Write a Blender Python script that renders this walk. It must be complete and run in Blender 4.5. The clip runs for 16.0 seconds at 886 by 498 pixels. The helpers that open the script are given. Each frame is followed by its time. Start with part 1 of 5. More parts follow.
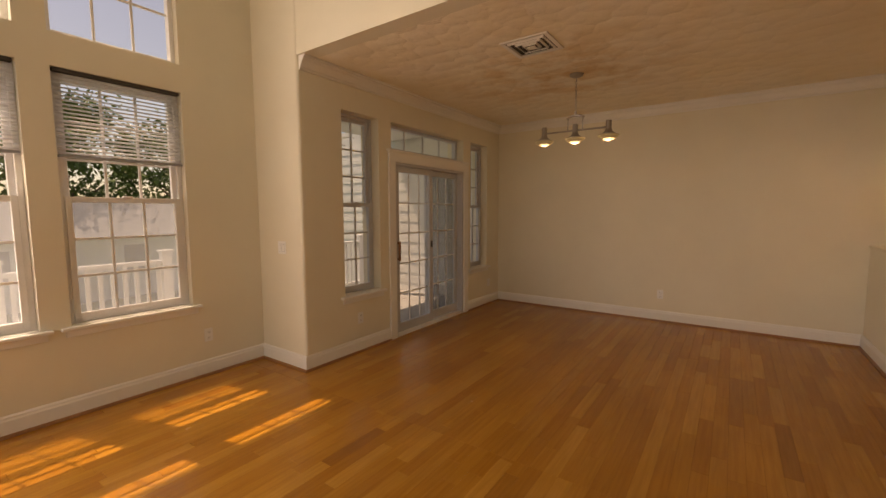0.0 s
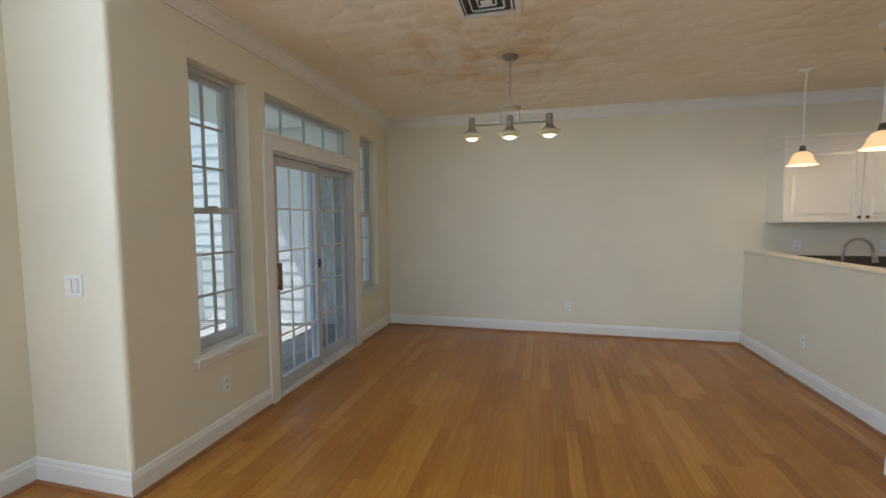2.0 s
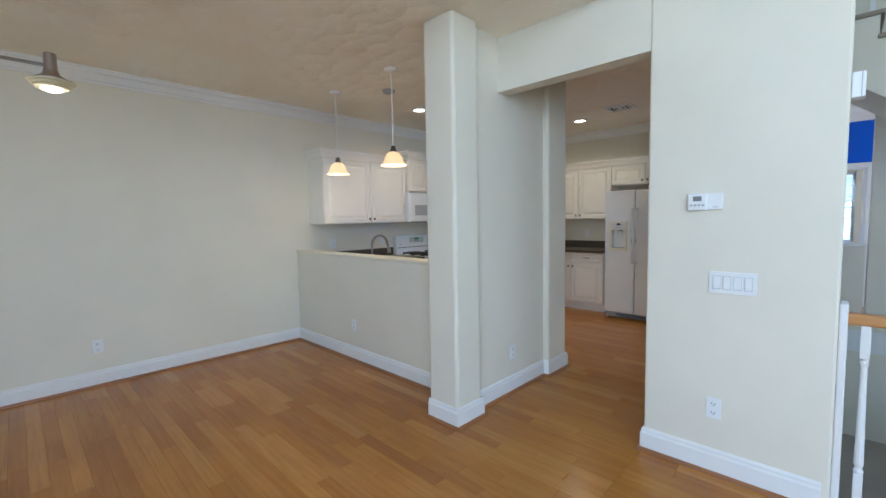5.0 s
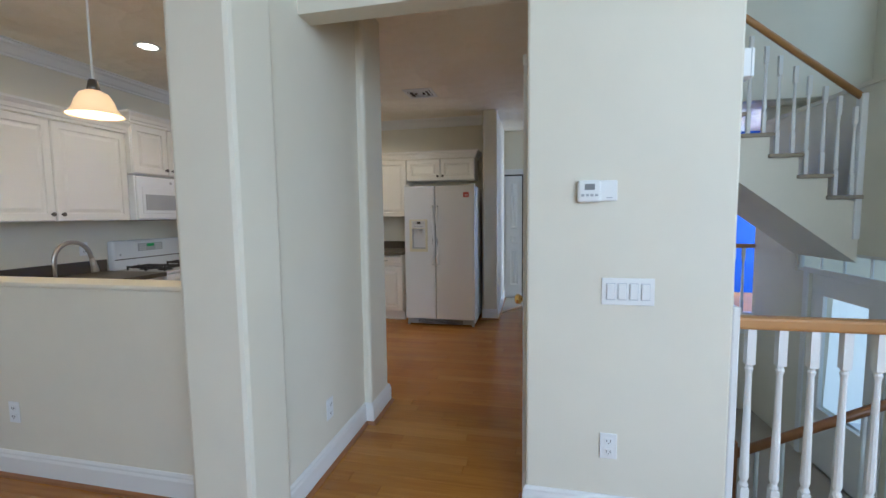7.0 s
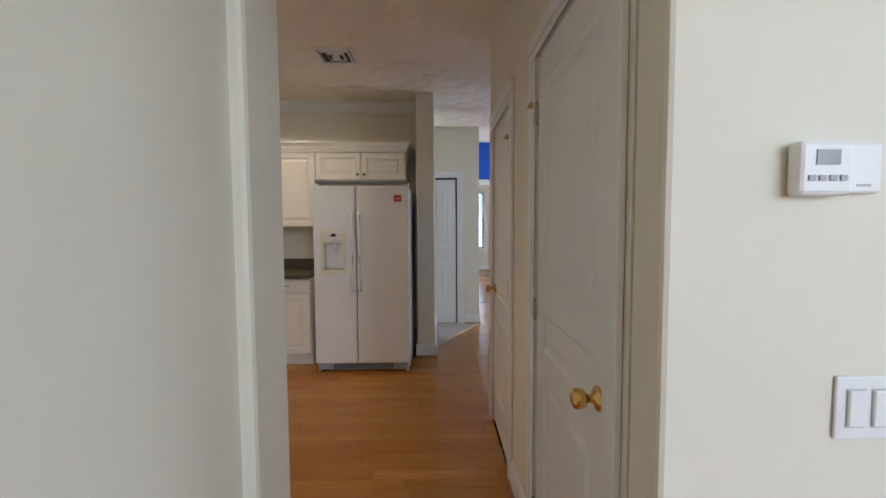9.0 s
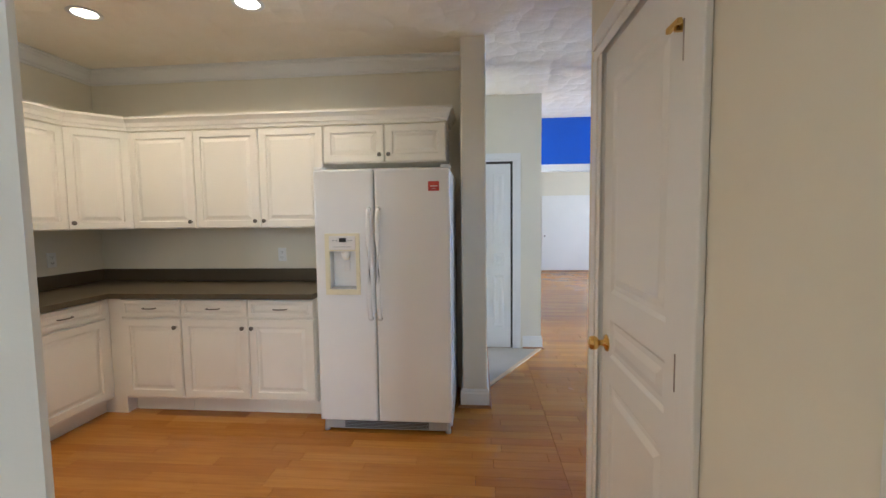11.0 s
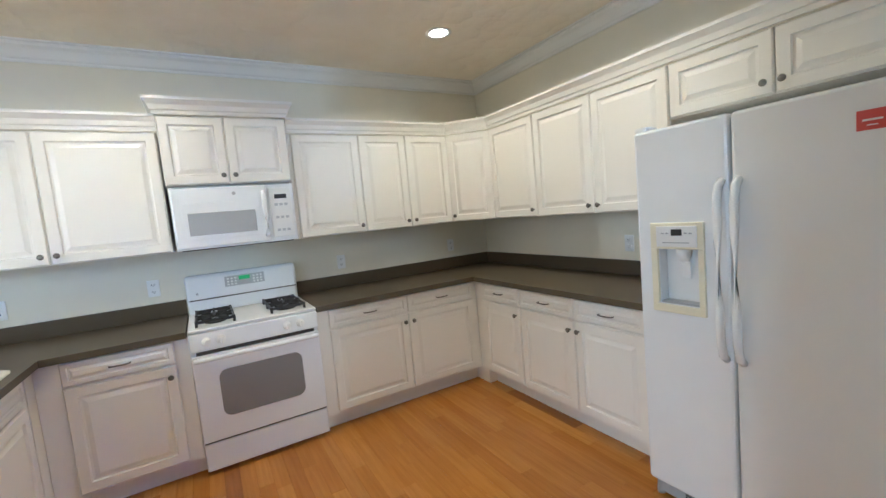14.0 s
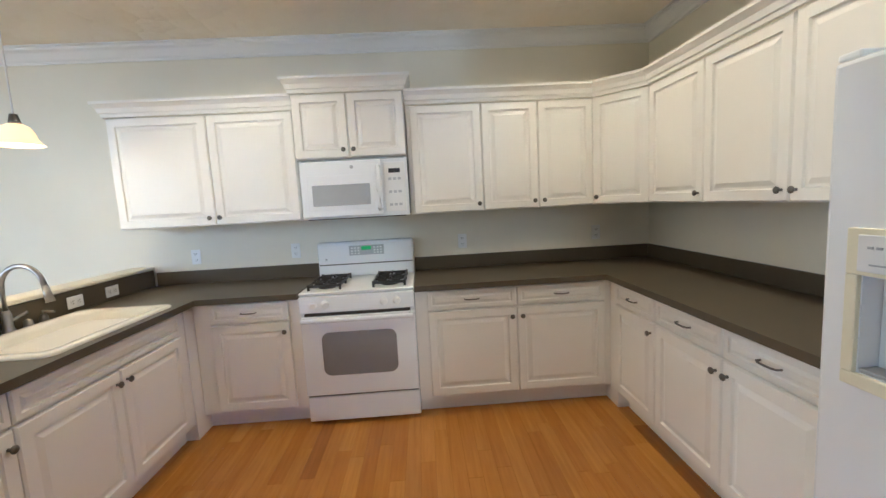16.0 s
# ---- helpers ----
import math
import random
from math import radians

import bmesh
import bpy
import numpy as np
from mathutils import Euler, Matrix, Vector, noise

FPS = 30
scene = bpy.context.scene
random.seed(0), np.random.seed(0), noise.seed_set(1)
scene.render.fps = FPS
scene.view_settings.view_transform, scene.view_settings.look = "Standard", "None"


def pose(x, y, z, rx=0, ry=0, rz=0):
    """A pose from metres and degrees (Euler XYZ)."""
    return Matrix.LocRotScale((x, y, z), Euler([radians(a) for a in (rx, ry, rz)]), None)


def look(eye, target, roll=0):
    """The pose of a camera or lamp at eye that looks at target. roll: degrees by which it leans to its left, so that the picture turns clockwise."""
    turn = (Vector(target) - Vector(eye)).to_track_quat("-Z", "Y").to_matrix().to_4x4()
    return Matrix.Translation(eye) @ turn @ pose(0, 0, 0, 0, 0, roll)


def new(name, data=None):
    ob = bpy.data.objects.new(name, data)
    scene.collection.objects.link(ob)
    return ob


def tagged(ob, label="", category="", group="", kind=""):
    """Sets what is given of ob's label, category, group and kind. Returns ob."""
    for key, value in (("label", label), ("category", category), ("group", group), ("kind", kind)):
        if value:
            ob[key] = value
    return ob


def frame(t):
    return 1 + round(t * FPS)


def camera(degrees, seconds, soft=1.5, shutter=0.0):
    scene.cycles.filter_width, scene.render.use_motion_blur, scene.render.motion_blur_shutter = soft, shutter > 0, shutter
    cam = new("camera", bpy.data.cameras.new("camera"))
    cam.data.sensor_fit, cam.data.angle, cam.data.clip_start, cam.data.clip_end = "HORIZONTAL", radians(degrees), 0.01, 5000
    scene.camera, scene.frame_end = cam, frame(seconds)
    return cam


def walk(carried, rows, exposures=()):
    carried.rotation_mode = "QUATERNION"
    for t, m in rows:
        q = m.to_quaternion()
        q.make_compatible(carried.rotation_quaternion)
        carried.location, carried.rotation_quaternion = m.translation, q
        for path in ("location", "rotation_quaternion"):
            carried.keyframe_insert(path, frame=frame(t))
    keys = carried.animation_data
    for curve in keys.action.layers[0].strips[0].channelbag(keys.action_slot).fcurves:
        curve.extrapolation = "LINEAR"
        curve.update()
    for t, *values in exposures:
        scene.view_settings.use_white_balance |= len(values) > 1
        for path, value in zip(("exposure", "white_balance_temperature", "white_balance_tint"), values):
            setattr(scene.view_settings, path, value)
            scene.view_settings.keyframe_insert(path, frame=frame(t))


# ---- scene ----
cam = camera(94.0, 16.0)

PATH = [
    (0, (0.123, 0.29, 1.422), (-1.02, 1.921, 1.242), -0.2),
    (0.5, (-0.145, 0.448, 1.412), (-1.143, 2.172, 1.237), -0.0),
    (1, (-0.432, 0.572, 1.414), (-1.272, 2.38, 1.246), 0.1),
    (1.5, (-0.68, 0.752, 1.419), (-1.343, 2.632, 1.253), -0.1),
    (2, (-0.903, 0.935, 1.428), (-1.375, 2.873, 1.285), -0.3),
    (2.5, (-1.141, 1.015, 1.438), (-1.285, 3.008, 1.342), -1.5),
    (3, (-1.317, 1.06, 1.443), (-1.199, 3.056, 1.391), -1.8),
    (3.5, (-1.33, 1.082, 1.413), (-0.959, 3.046, 1.342), -1.3),
    (4, (-1.261, 1.157, 1.428), (-0.46, 2.985, 1.301), -0.7),
    (4.5, (-1.141, 1.334, 1.419), (0.028, 2.951, 1.285), -0.8),
    (5, (-1.05, 1.541, 1.415), (0.387, 2.925, 1.269), -1.0),
    (7.5, (-0.056, 2.461, 1.383), (1.923, 2.72, 1.245), -0.6),
    (8, (0.245, 2.56, 1.392), (2.238, 2.681, 1.28), -0.5),
    (8.5, (0.511, 2.683, 1.386), (2.508, 2.651, 1.27), -0.3),
    (11, (2.03, 2.828, 1.421), (4.018, 3.003, 1.28), -0.7),
    (11.5, (2.263, 2.753, 1.433), (4.193, 3.256, 1.28), -1.2),
    (12, (2.454, 2.751, 1.442), (4.29, 3.523, 1.256), -2.2),
    (12.5, (2.585, 2.741, 1.467), (4.227, 3.863, 1.258), -3.3),
    (13, (2.733, 2.674, 1.494), (4.079, 4.142, 1.316), -3.2),
    (13.5, (2.805, 2.648, 1.497), (3.914, 4.304, 1.333), -4.2),
    (14, (2.883, 2.685, 1.48), (3.879, 4.41, 1.299), -5.3),
    (14.5, (3.031, 2.799, 1.469), (3.98, 4.551, 1.298), -5.1),
    (15, (3.204, 2.841, 1.471), (4.064, 4.637, 1.278), -5.1),
    (15.5, (3.412, 2.831, 1.463), (3.914, 4.754, 1.24), -3.9),
    (16, (3.575, 2.852, 1.459), (3.666, 4.836, 1.23), -3.1),
]

# exposure and white balance as the clip's camera adapts
EXPOSURES = [(0.0, -0.22, 11600, 31), (1.0, -0.05, 11700, 28), (1.5, 0.38, 8200, 19), (2.0, 0.48, 5850, 8), (2.5, 0.62, 5600, 7), (3.0, 0.78, 5350, 6),
             (4.0, 0.85, 5350, 6), (5.0, 0.72, 5100, 6), (7.5, 0.6, 5300, 7), (8.5, 0.64, 5700, 12), (11.0, 1.35, 5450, 8), (12.0, 1.53, 5000, 4), (13.5, 1.53, 4850, 3), (15.0, 1.5, 4850, 3), (16.0, 1.42, 5100, 5)]
walk(cam, [(t, look(eye, target, roll)) for t, eye, target, roll in PATH], EXPOSURES)

# ---- world, sun, lamps ----
world = bpy.data.worlds.new("world")
scene.world = world
world.use_nodes = True
wn = world.node_tree.nodes
sky = wn.new("ShaderNodeTexSky")
sky.sky_type = "NISHITA"
sky.sun_disc = False
SUN_WAY = Vector((1.0, 0.29, -2.2)).normalized()
sky.sun_elevation = math.asin(-SUN_WAY.z)
sky.sun_rotation = math.atan2(-SUN_WAY.x, -SUN_WAY.y)
world.node_tree.links.new(sky.outputs[0], wn["Background"].inputs[0])
wn["Background"].inputs[1].default_value = 0.15
sun = new("sun", bpy.data.lights.new("sun", "SUN"))
sun.data.energy, sun.data.angle, sun.data.color = 5.0, radians(0.5), (1.0, 0.93, 0.82)
sun.matrix_world = look((0, 0, 20), Vector((0, 0, 20)) + SUN_WAY)


def area(name, eye, target, w, h, watts, color):
    """A lamp in an opening that stands in for the sky's light; some openings are added."""
    d = bpy.data.lights.new(name, "AREA")
    d.shape, d.size, d.size_y, d.energy, d.color = "RECTANGLE", w, h, watts, color
    o = new(name, d)
    o.matrix_world = look(eye, target)
    return o


def bulb(name, at, watts, color, radius=0.03):
    d = bpy.data.lights.new(name, "POINT")
    d.energy, d.color, d.shadow_soft_size = watts, color, radius
    o = new(name, d)
    o.location = at
    return o


DAY = (0.86, 0.94, 1.0)
WARM = (1.0, 0.74, 0.45)
area("sky_light_window", (-3.68, 0.47, 1.5), (0, 1.0, 1.0), 0.55, 1.6, 22, DAY)
area("sky_light_window", (-3.68, 0.47, 3.2), (0, 1.0, 1.8), 0.55, 1.0, 16, DAY)
# added main fill, in an unseen opening south of the modelled windows
area("fill_light_west", (-3.7, -1.4, 2.2), (0.4, 1.0, 2.0), 2.3, 3.0, 70, DAY)
# added fill from an unseen opening in the south wall
area("fill_light_south", (-0.8, -3.75, 2.6), (-3.0, 2.0, 1.6), 3.2, 3.4, 34, DAY)
area("sky_light_entry", (4.35, -0.71, -0.1), (4.35, 3.0, 0.0), 0.58, 1.16, 0.6, (0.72, 0.87, 1.0))
area("sky_light_arch", (4.4, -1.59, 3.65), (4.4, 2.0, 2.4), 1.5, 1.4, 5, (0.72, 0.87, 1.0))
area("sky_light_study", (13.5, 1.75, 1.55), (9.0, 1.4, 0.8), 0.85, 1.7, 8, (0.8, 0.9, 1.0))
# added fill for the far room, from an unseen side opening
area("fill_light_study", (10.6, -1.66, 1.55), (10.8, 2.0, 1.0), 2.8, 1.7, 36, (0.9, 0.95, 1.0))
# added fill for the hall, through an unseen foyer opening
area("fill_light_hall", (6.95, -3.55, 1.7), (6.8, 2.0, 1.3), 1.1, 1.9, 125, (0.88, 0.93, 1.0))

# ---- materials ----


class Nodes:
    """A small node builder round one Principled material."""

    def __init__(self, name):
        self.mat = bpy.data.materials.new(name)
        self.mat.use_nodes = True
        self.tree = self.mat.node_tree
        self.bsdf = self.tree.nodes["Principled BSDF"]

    def node(self, kind, **values):
        n = self.tree.nodes.new(kind)
        for k, v in values.items():
            n.inputs[k].default_value = v
        return n

    def link(self, a, b):
        self.tree.links.new(a, b)

    def coords(self, scale=(1, 1, 1)):
        g = self.node("ShaderNodeNewGeometry")
        m = self.node("ShaderNodeMapping", Scale=scale)
        self.link(g.outputs["Position"], m.inputs["Vector"])
        return m.outputs[0]

    def noise(self, scale, detail=4, vector=None, rough=0.6):
        n = self.node("ShaderNodeTexNoise", Scale=scale, Detail=detail, Roughness=rough)
        self.link(vector if vector else self.coords(), n.inputs["Vector"])
        return n.outputs["Fac"]

    def ramp(self, fac, *stops):
        r = self.node("ShaderNodeValToRGB")
        e = r.color_ramp.elements
        while len(e) < len(stops):
            e.new(0.5)
        for el, (p, c) in zip(e, stops):
            el.position, el.color = p, (*c, 1)
        self.link(fac, r.inputs[0])
        return r.outputs[0]

    def mix(self, fac, a, b, blend="MIX"):
        m = self.tree.nodes.new("ShaderNodeMix")
        m.data_type, m.blend_type = "RGBA", blend
        for s, v in ((m.inputs[0], fac), (m.inputs[6], a), (m.inputs[7], b)):
            if isinstance(v, (int, float)):
                s.default_value = v
            elif isinstance(v, tuple):
                s.default_value = (*v, 1)
            else:
                self.link(v, s)
        return m.outputs[2]

    def bump(self, height, strength, distance):
        b = self.node("ShaderNodeBump", Strength=strength, Distance=distance)
        self.link(height, b.inputs["Height"])
        self.link(b.outputs[0], self.bsdf.inputs["Normal"])

    def color(self, c):
        if isinstance(c, tuple):
            self.bsdf.inputs["Base Color"].default_value = (*c, 1)
        else:
            self.link(c, self.bsdf.inputs["Base Color"])

    def set(self, **values):
        for k, v in values.items():
            self.bsdf.inputs[k.replace("_", " ")].default_value = v
        return self


def paint(name, rgb, rough=0.55, vary=0.05, bump=0.12, scale=220):
    n = Nodes(name)
    lo = tuple(max(0, c * (1 - vary)) for c in rgb)
    hi = tuple(min(1, c * (1 + vary)) for c in rgb)
    n.color(n.ramp(n.noise(1.6, 5), (0.3, lo), (0.7, hi)))
    n.set(Roughness=rough)
    if bump:
        n.bump(n.noise(scale, 2), bump, 0.002)
    return n.mat


def metal(name, rgb, rough=0.3, metallic=1.0):
    n = Nodes(name)
    n.color(n.ramp(n.noise(30, 3), (0.3, tuple(c * 0.88 for c in rgb)), (0.7, rgb)))
    n.set(Metallic=metallic, Roughness=rough)
    return n.mat


def plank_material(name, per_object):
    n = Nodes(name)
    if per_object:
        r = n.node("ShaderNodeObjectInfo").outputs["Random"]
    else:
        r = n.node("ShaderNodeNewGeometry").outputs["Random Per Island"]
    base = n.ramp(r, (0.0, (0.39, 0.158, 0.023)), (0.3, (0.435, 0.184, 0.028)), (0.75, (0.47, 0.206, 0.032)), (0.94, (0.53, 0.25, 0.046)), (1.0, (0.31, 0.12, 0.02)))
    shift = n.node("ShaderNodeVectorMath")
    shift.operation = "ADD"
    n.link(n.coords((26, 1.3, 26)), shift.inputs[0])
    comb = n.node("ShaderNodeCombineXYZ")
    times = n.node("ShaderNodeMath")
    times.operation = "MULTIPLY"
    times.inputs[1].default_value = 57.0
    n.link(r, times.inputs[0])
    n.link(times.outputs[0], comb.inputs[1])
    n.link(comb.outputs[0], shift.inputs[1])
    grain = n.noise(1.6, 7, shift.outputs[0], 0.65)
    c = n.mix(0.55, base, n.ramp(grain, (0.3, (0.62, 0.55, 0.48)), (0.62, (1.0, 1.0, 1.0))), "MULTIPLY")
    wear = n.ramp(n.noise(0.9, 4), (0.35, (0.86, 0.84, 0.8)), (0.65, (1.0, 1.0, 1.0)))
    n.color(n.mix(0.8, c, wear, "MULTIPLY"))
    rg = n.node("ShaderNodeMapRange")
    rg.inputs["To Min"].default_value, rg.inputs["To Max"].default_value = 0.15, 0.32
    n.link(n.noise(3.0, 5), rg.inputs["Value"])
    n.link(rg.outputs[0], n.bsdf.inputs["Roughness"])
    n.set(Specular_IOR_Level=0.36)
    n.bump(grain, 0.08, 0.002)
    return n.mat


def ceiling_material(name, rgb):
    """Hand-stomped plaster: overlapping brush dabs, each raised to one side, browner in patches round the chandelier.
    """
    n = Nodes(name)
    v = n.coords((1, 1, 0.2))

    def math_node(op, a, b, c=None):
        m = n.node("ShaderNodeMath")
        m.operation = op
        for k, x in enumerate((a, b, c)):
            if isinstance(x, (int, float)):
                m.inputs[k].default_value = x
            elif x is not None:
                n.link(x, m.inputs[k])
        return m.outputs[0]

    warp = n.node("ShaderNodeTexNoise", Scale=7.0, Detail=3)
    n.link(v, warp.inputs["Vector"])
    bent = n.node("ShaderNodeVectorMath")
    bent.operation = "MULTIPLY_ADD"
    bent.inputs[1].default_value = (0.07, 0.07, 0.0)
    n.link(warp.outputs["Color"], bent.inputs[0])
    n.link(v, bent.inputs[2])
    heights = []
    for scale, depth in ((5.8, -0.017), (11.0, -0.004)):
        vor = n.node("ShaderNodeTexVoronoi", Scale=scale, Randomness=0.7)
        n.link(bent.outputs[0], vor.inputs["Vector"])
        heights.append(math_node("MULTIPLY", math_node("POWER", vor.outputs["Distance"], 2.0), depth))
    h = math_node("ADD", heights[0], heights[1])
    h = math_node("MULTIPLY_ADD", n.noise(55, 4), 0.0025, h)
    n.bump(h, 1.0, 1.0)
    mottle = n.ramp(n.noise(1.1, 5), (0.40, tuple(c * k for c, k in zip(rgb, (0.97, 0.945, 0.89)))), (0.62, rgb))
    # uneven browner patches on the plaster round the chandelier
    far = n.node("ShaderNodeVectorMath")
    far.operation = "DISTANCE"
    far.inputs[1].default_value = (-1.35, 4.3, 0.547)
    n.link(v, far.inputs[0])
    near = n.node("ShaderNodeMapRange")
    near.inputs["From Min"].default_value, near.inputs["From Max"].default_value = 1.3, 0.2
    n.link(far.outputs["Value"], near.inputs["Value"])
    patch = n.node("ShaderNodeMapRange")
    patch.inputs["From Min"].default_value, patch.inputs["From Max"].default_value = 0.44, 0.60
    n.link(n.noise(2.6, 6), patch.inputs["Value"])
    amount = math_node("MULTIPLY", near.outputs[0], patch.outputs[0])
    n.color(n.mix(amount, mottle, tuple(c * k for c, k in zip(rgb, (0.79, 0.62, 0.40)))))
    n.set(Roughness=0.75)
    return n.mat


def glass(name, tint=(0.93, 0.97, 1.0)):
    n = Nodes(name)
    n.color(tint)
    n.set(Roughness=0.0, IOR=1.05)
    n.bsdf.inputs["Transmission Weight"].default_value = 1.0
    return n.mat


def glow(name, rgb, strength, base=(0.9, 0.9, 0.9)):
    n = Nodes(name)
    n.color(base)
    n.bsdf.inputs["Emission Color"].default_value = (*rgb, 1)
    n.set(Emission_Strength=strength, Roughness=0.4)
    return n.mat


WALL = paint("cream_wall_paint", (0.76, 0.722, 0.605), 0.6, 0.03, 0.10)
WHITE = paint("white_trim_paint", (0.80, 0.80, 0.78), 0.38, 0.02, 0.03)
BLUE = paint("blue_wall_paint", (0.004, 0.09, 0.58), 0.55, 0.06, 0.1)
CEIL = ceiling_material("stomped_ceiling_plaster", (0.92, 0.875, 0.775))
CAB = paint("white_thermofoil", (0.83, 0.81, 0.75), 0.36, 0.015, 0.0)
SEAM = paint("dark_gap", (0.05, 0.045, 0.04), 0.8, 0.2, 0.0)
APPL = paint("white_enamel", (0.85, 0.875, 0.895), 0.22, 0.015, 0.06, 500)
CREAMP = paint("yellowed_plastic", (0.80, 0.77, 0.60), 0.4, 0.03, 0.0)
PLASTIC = paint("white_plastic", (0.82, 0.83, 0.82), 0.35, 0.02, 0.0)
GREYP = paint("grey_plastic", (0.42, 0.44, 0.46), 0.4, 0.05, 0.0)
BLACK = paint("black_iron", (0.018, 0.018, 0.02), 0.5, 0.2, 0.2)
DARKGLASS = paint("grey_oven_glass", (0.25, 0.25, 0.26), 0.12, 0.04, 0.0)
COUNTER = paint("brown_laminate", (0.082, 0.066, 0.042), 0.4, 0.12, 0.05, 300)
NICKEL = metal("brushed_nickel", (0.42, 0.40, 0.38), 0.32)
PEWTER = metal("dark_pewter", (0.20, 0.19, 0.17), 0.38)
CHROME = metal("chrome", (0.75, 0.76, 0.78), 0.12)
BRASS = metal("polished_brass", (0.80, 0.52, 0.16), 0.18)
OAK = paint("honey_oak", (0.46, 0.23, 0.075), 0.32, 0.18, 0.06)
DARKOAK = paint("dark_oak", (0.24, 0.10, 0.035), 0.35, 0.2, 0.06)
CARPET = paint("tan_carpet", (0.34, 0.29, 0.22), 0.95, 0.1, 0.6, 400)
SHOE = paint("stained_shoe_mould", (0.30, 0.13, 0.05), 0.4, 0.15, 0.0)
TILE = paint("beige_floor_tile", (0.38, 0.34, 0.28), 0.4, 0.1, 0.1)
RED = paint("red_sticker", (0.55, 0.06, 0.05), 0.45, 0.05, 0.0)
slat_nodes = Nodes("pale_translucent_slat")
slat_nodes.color((0.84, 0.85, 0.86))
slat_nodes.set(Roughness=0.5)
slat_through = slat_nodes.node("ShaderNodeBsdfTranslucent", Color=(0.85, 0.87, 0.9, 1))
slat_mix = slat_nodes.node("ShaderNodeMixShader", Fac=0.6)
slat_nodes.link(slat_nodes.bsdf.outputs[0], slat_mix.inputs[1])
slat_nodes.link(slat_through.outputs[0], slat_mix.inputs[2])
slat_nodes.link(slat_mix.outputs[0], slat_nodes.tree.nodes["Material Output"].inputs["Surface"])
SLAT = slat_nodes.mat
def screen_material(name, rgb, open_share):
    """Woven insect screen: part open, part thread that scatters light both ways."""
    n = Nodes(name)
    n.color(rgb)
    n.set(Roughness=0.7)
    back = n.node("ShaderNodeBsdfTranslucent", Color=(*rgb, 1))
    clear = n.node("ShaderNodeBsdfTransparent")
    thread = n.node("ShaderNodeMixShader", Fac=0.5)
    both = n.node("ShaderNodeMixShader", Fac=open_share)
    n.link(n.bsdf.outputs[0], thread.inputs[1])
    n.link(back.outputs[0], thread.inputs[2])
    n.link(thread.outputs[0], both.inputs[1])
    n.link(clear.outputs[0], both.inputs[2])
    n.link(both.outputs[0], n.tree.nodes["Material Output"].inputs["Surface"])
    return n.mat


SCREEN = screen_material("pale_insect_screen", (0.80, 0.82, 0.84), 0.76)
DARKSCREEN = screen_material("grey_insect_screen", (0.16, 0.17, 0.18), 0.6)
# white vinyl darkened as if backlit; also plain grey for keys and switch gaps
BACKLIT_AND_GREY = paint("backlit_white_and_grey_vinyl", (0.52, 0.54, 0.57), 0.4, 0.05, 0.0)
CONCRETE = paint("pale_concrete", (0.42, 0.41, 0.38), 0.85, 0.1, 0.3, 60)
VINYL = paint("white_vinyl", (0.78, 0.79, 0.80), 0.35, 0.02, 0.0)
SCREENGREY = paint("grey_aluminium", (0.30, 0.32, 0.34), 0.45, 0.04, 0.0)
SIDING = paint("pale_house_siding", (0.74, 0.75, 0.73), 0.6, 0.04, 0.06)
DECK = paint("grey_deck_board", (0.32, 0.31, 0.30), 0.75, 0.15, 0.3, 90)
GRASS = paint("lawn", (0.06, 0.11, 0.03), 0.9, 0.35, 0.8, 40)
LEAF = paint("green_leaf", (0.10, 0.17, 0.04), 0.6, 0.35, 0.0)
BARK = paint("tree_bark", (0.14, 0.10, 0.07), 0.85, 0.25, 0.8, 40)
SHEDROOF = paint("grey_roof_shingle", (0.26, 0.27, 0.28), 0.85, 0.12, 0.4, 60)
SUBFLOOR = paint("dark_subfloor", (0.06, 0.03, 0.015), 0.8, 0.2, 0.0)
PLANK = plank_material("oak_plank", True)
PLANK_JOINED = plank_material("oak_plank_joined", False)
GLASS = glass("window_glass")
RING_GLOW = glow("lit_glass_ring", (1.0, 0.78, 0.35), 0.06, (0.36, 0.33, 0.25))
SHADE_GLOW = glow("frosted_lit_shade", (1.0, 0.56, 0.22), 0.5, (0.9, 0.75, 0.5))
LAMP_GLOW = glow("lit_lamp_glass", (1.0, 0.84, 0.5), 1.6)
CAN_GLOW = glow("lit_can_lens", (1.0, 0.86, 0.62), 7.0)
LED = glow("green_display", (0.1, 0.9, 0.25), 0.12, (0.02, 0.05, 0.02))

# ---- mesh helpers ----


def box(bm, x0, x1, y0, y1, z0, z1, bevel=0.0):
    r = bmesh.ops.create_cube(bm, size=1.0)
    for v in r["verts"]:
        v.co = Vector(((x0 + x1) / 2 + v.co.x * (x1 - x0), (y0 + y1) / 2 + v.co.y * (y1 - y0), (z0 + z1) / 2 + v.co.z * (z1 - z0)))
    if bevel:
        es = {e for v in r["verts"] for e in v.link_edges}
        bmesh.ops.bevel(bm, geom=list(es), offset=bevel, segments=2, affect="EDGES", profile=0.5)
    return bm


def boxes(*rows, bevel=0.0):
    bm = bmesh.new()
    for r in rows:
        box(bm, *r, bevel=bevel)
    return bm


def rod(bm, a, b, r0, r1=None, seg=12):
    a, b = Vector(a), Vector(b)
    r1 = r0 if r1 is None else r1
    m = Matrix.Translation((a + b) / 2) @ (b - a).to_track_quat("Z", "Y").to_matrix().to_4x4()
    bmesh.ops.create_cone(bm, cap_ends=True, segments=seg, radius1=r0, radius2=r1, depth=(b - a).length, matrix=m)
    return bm


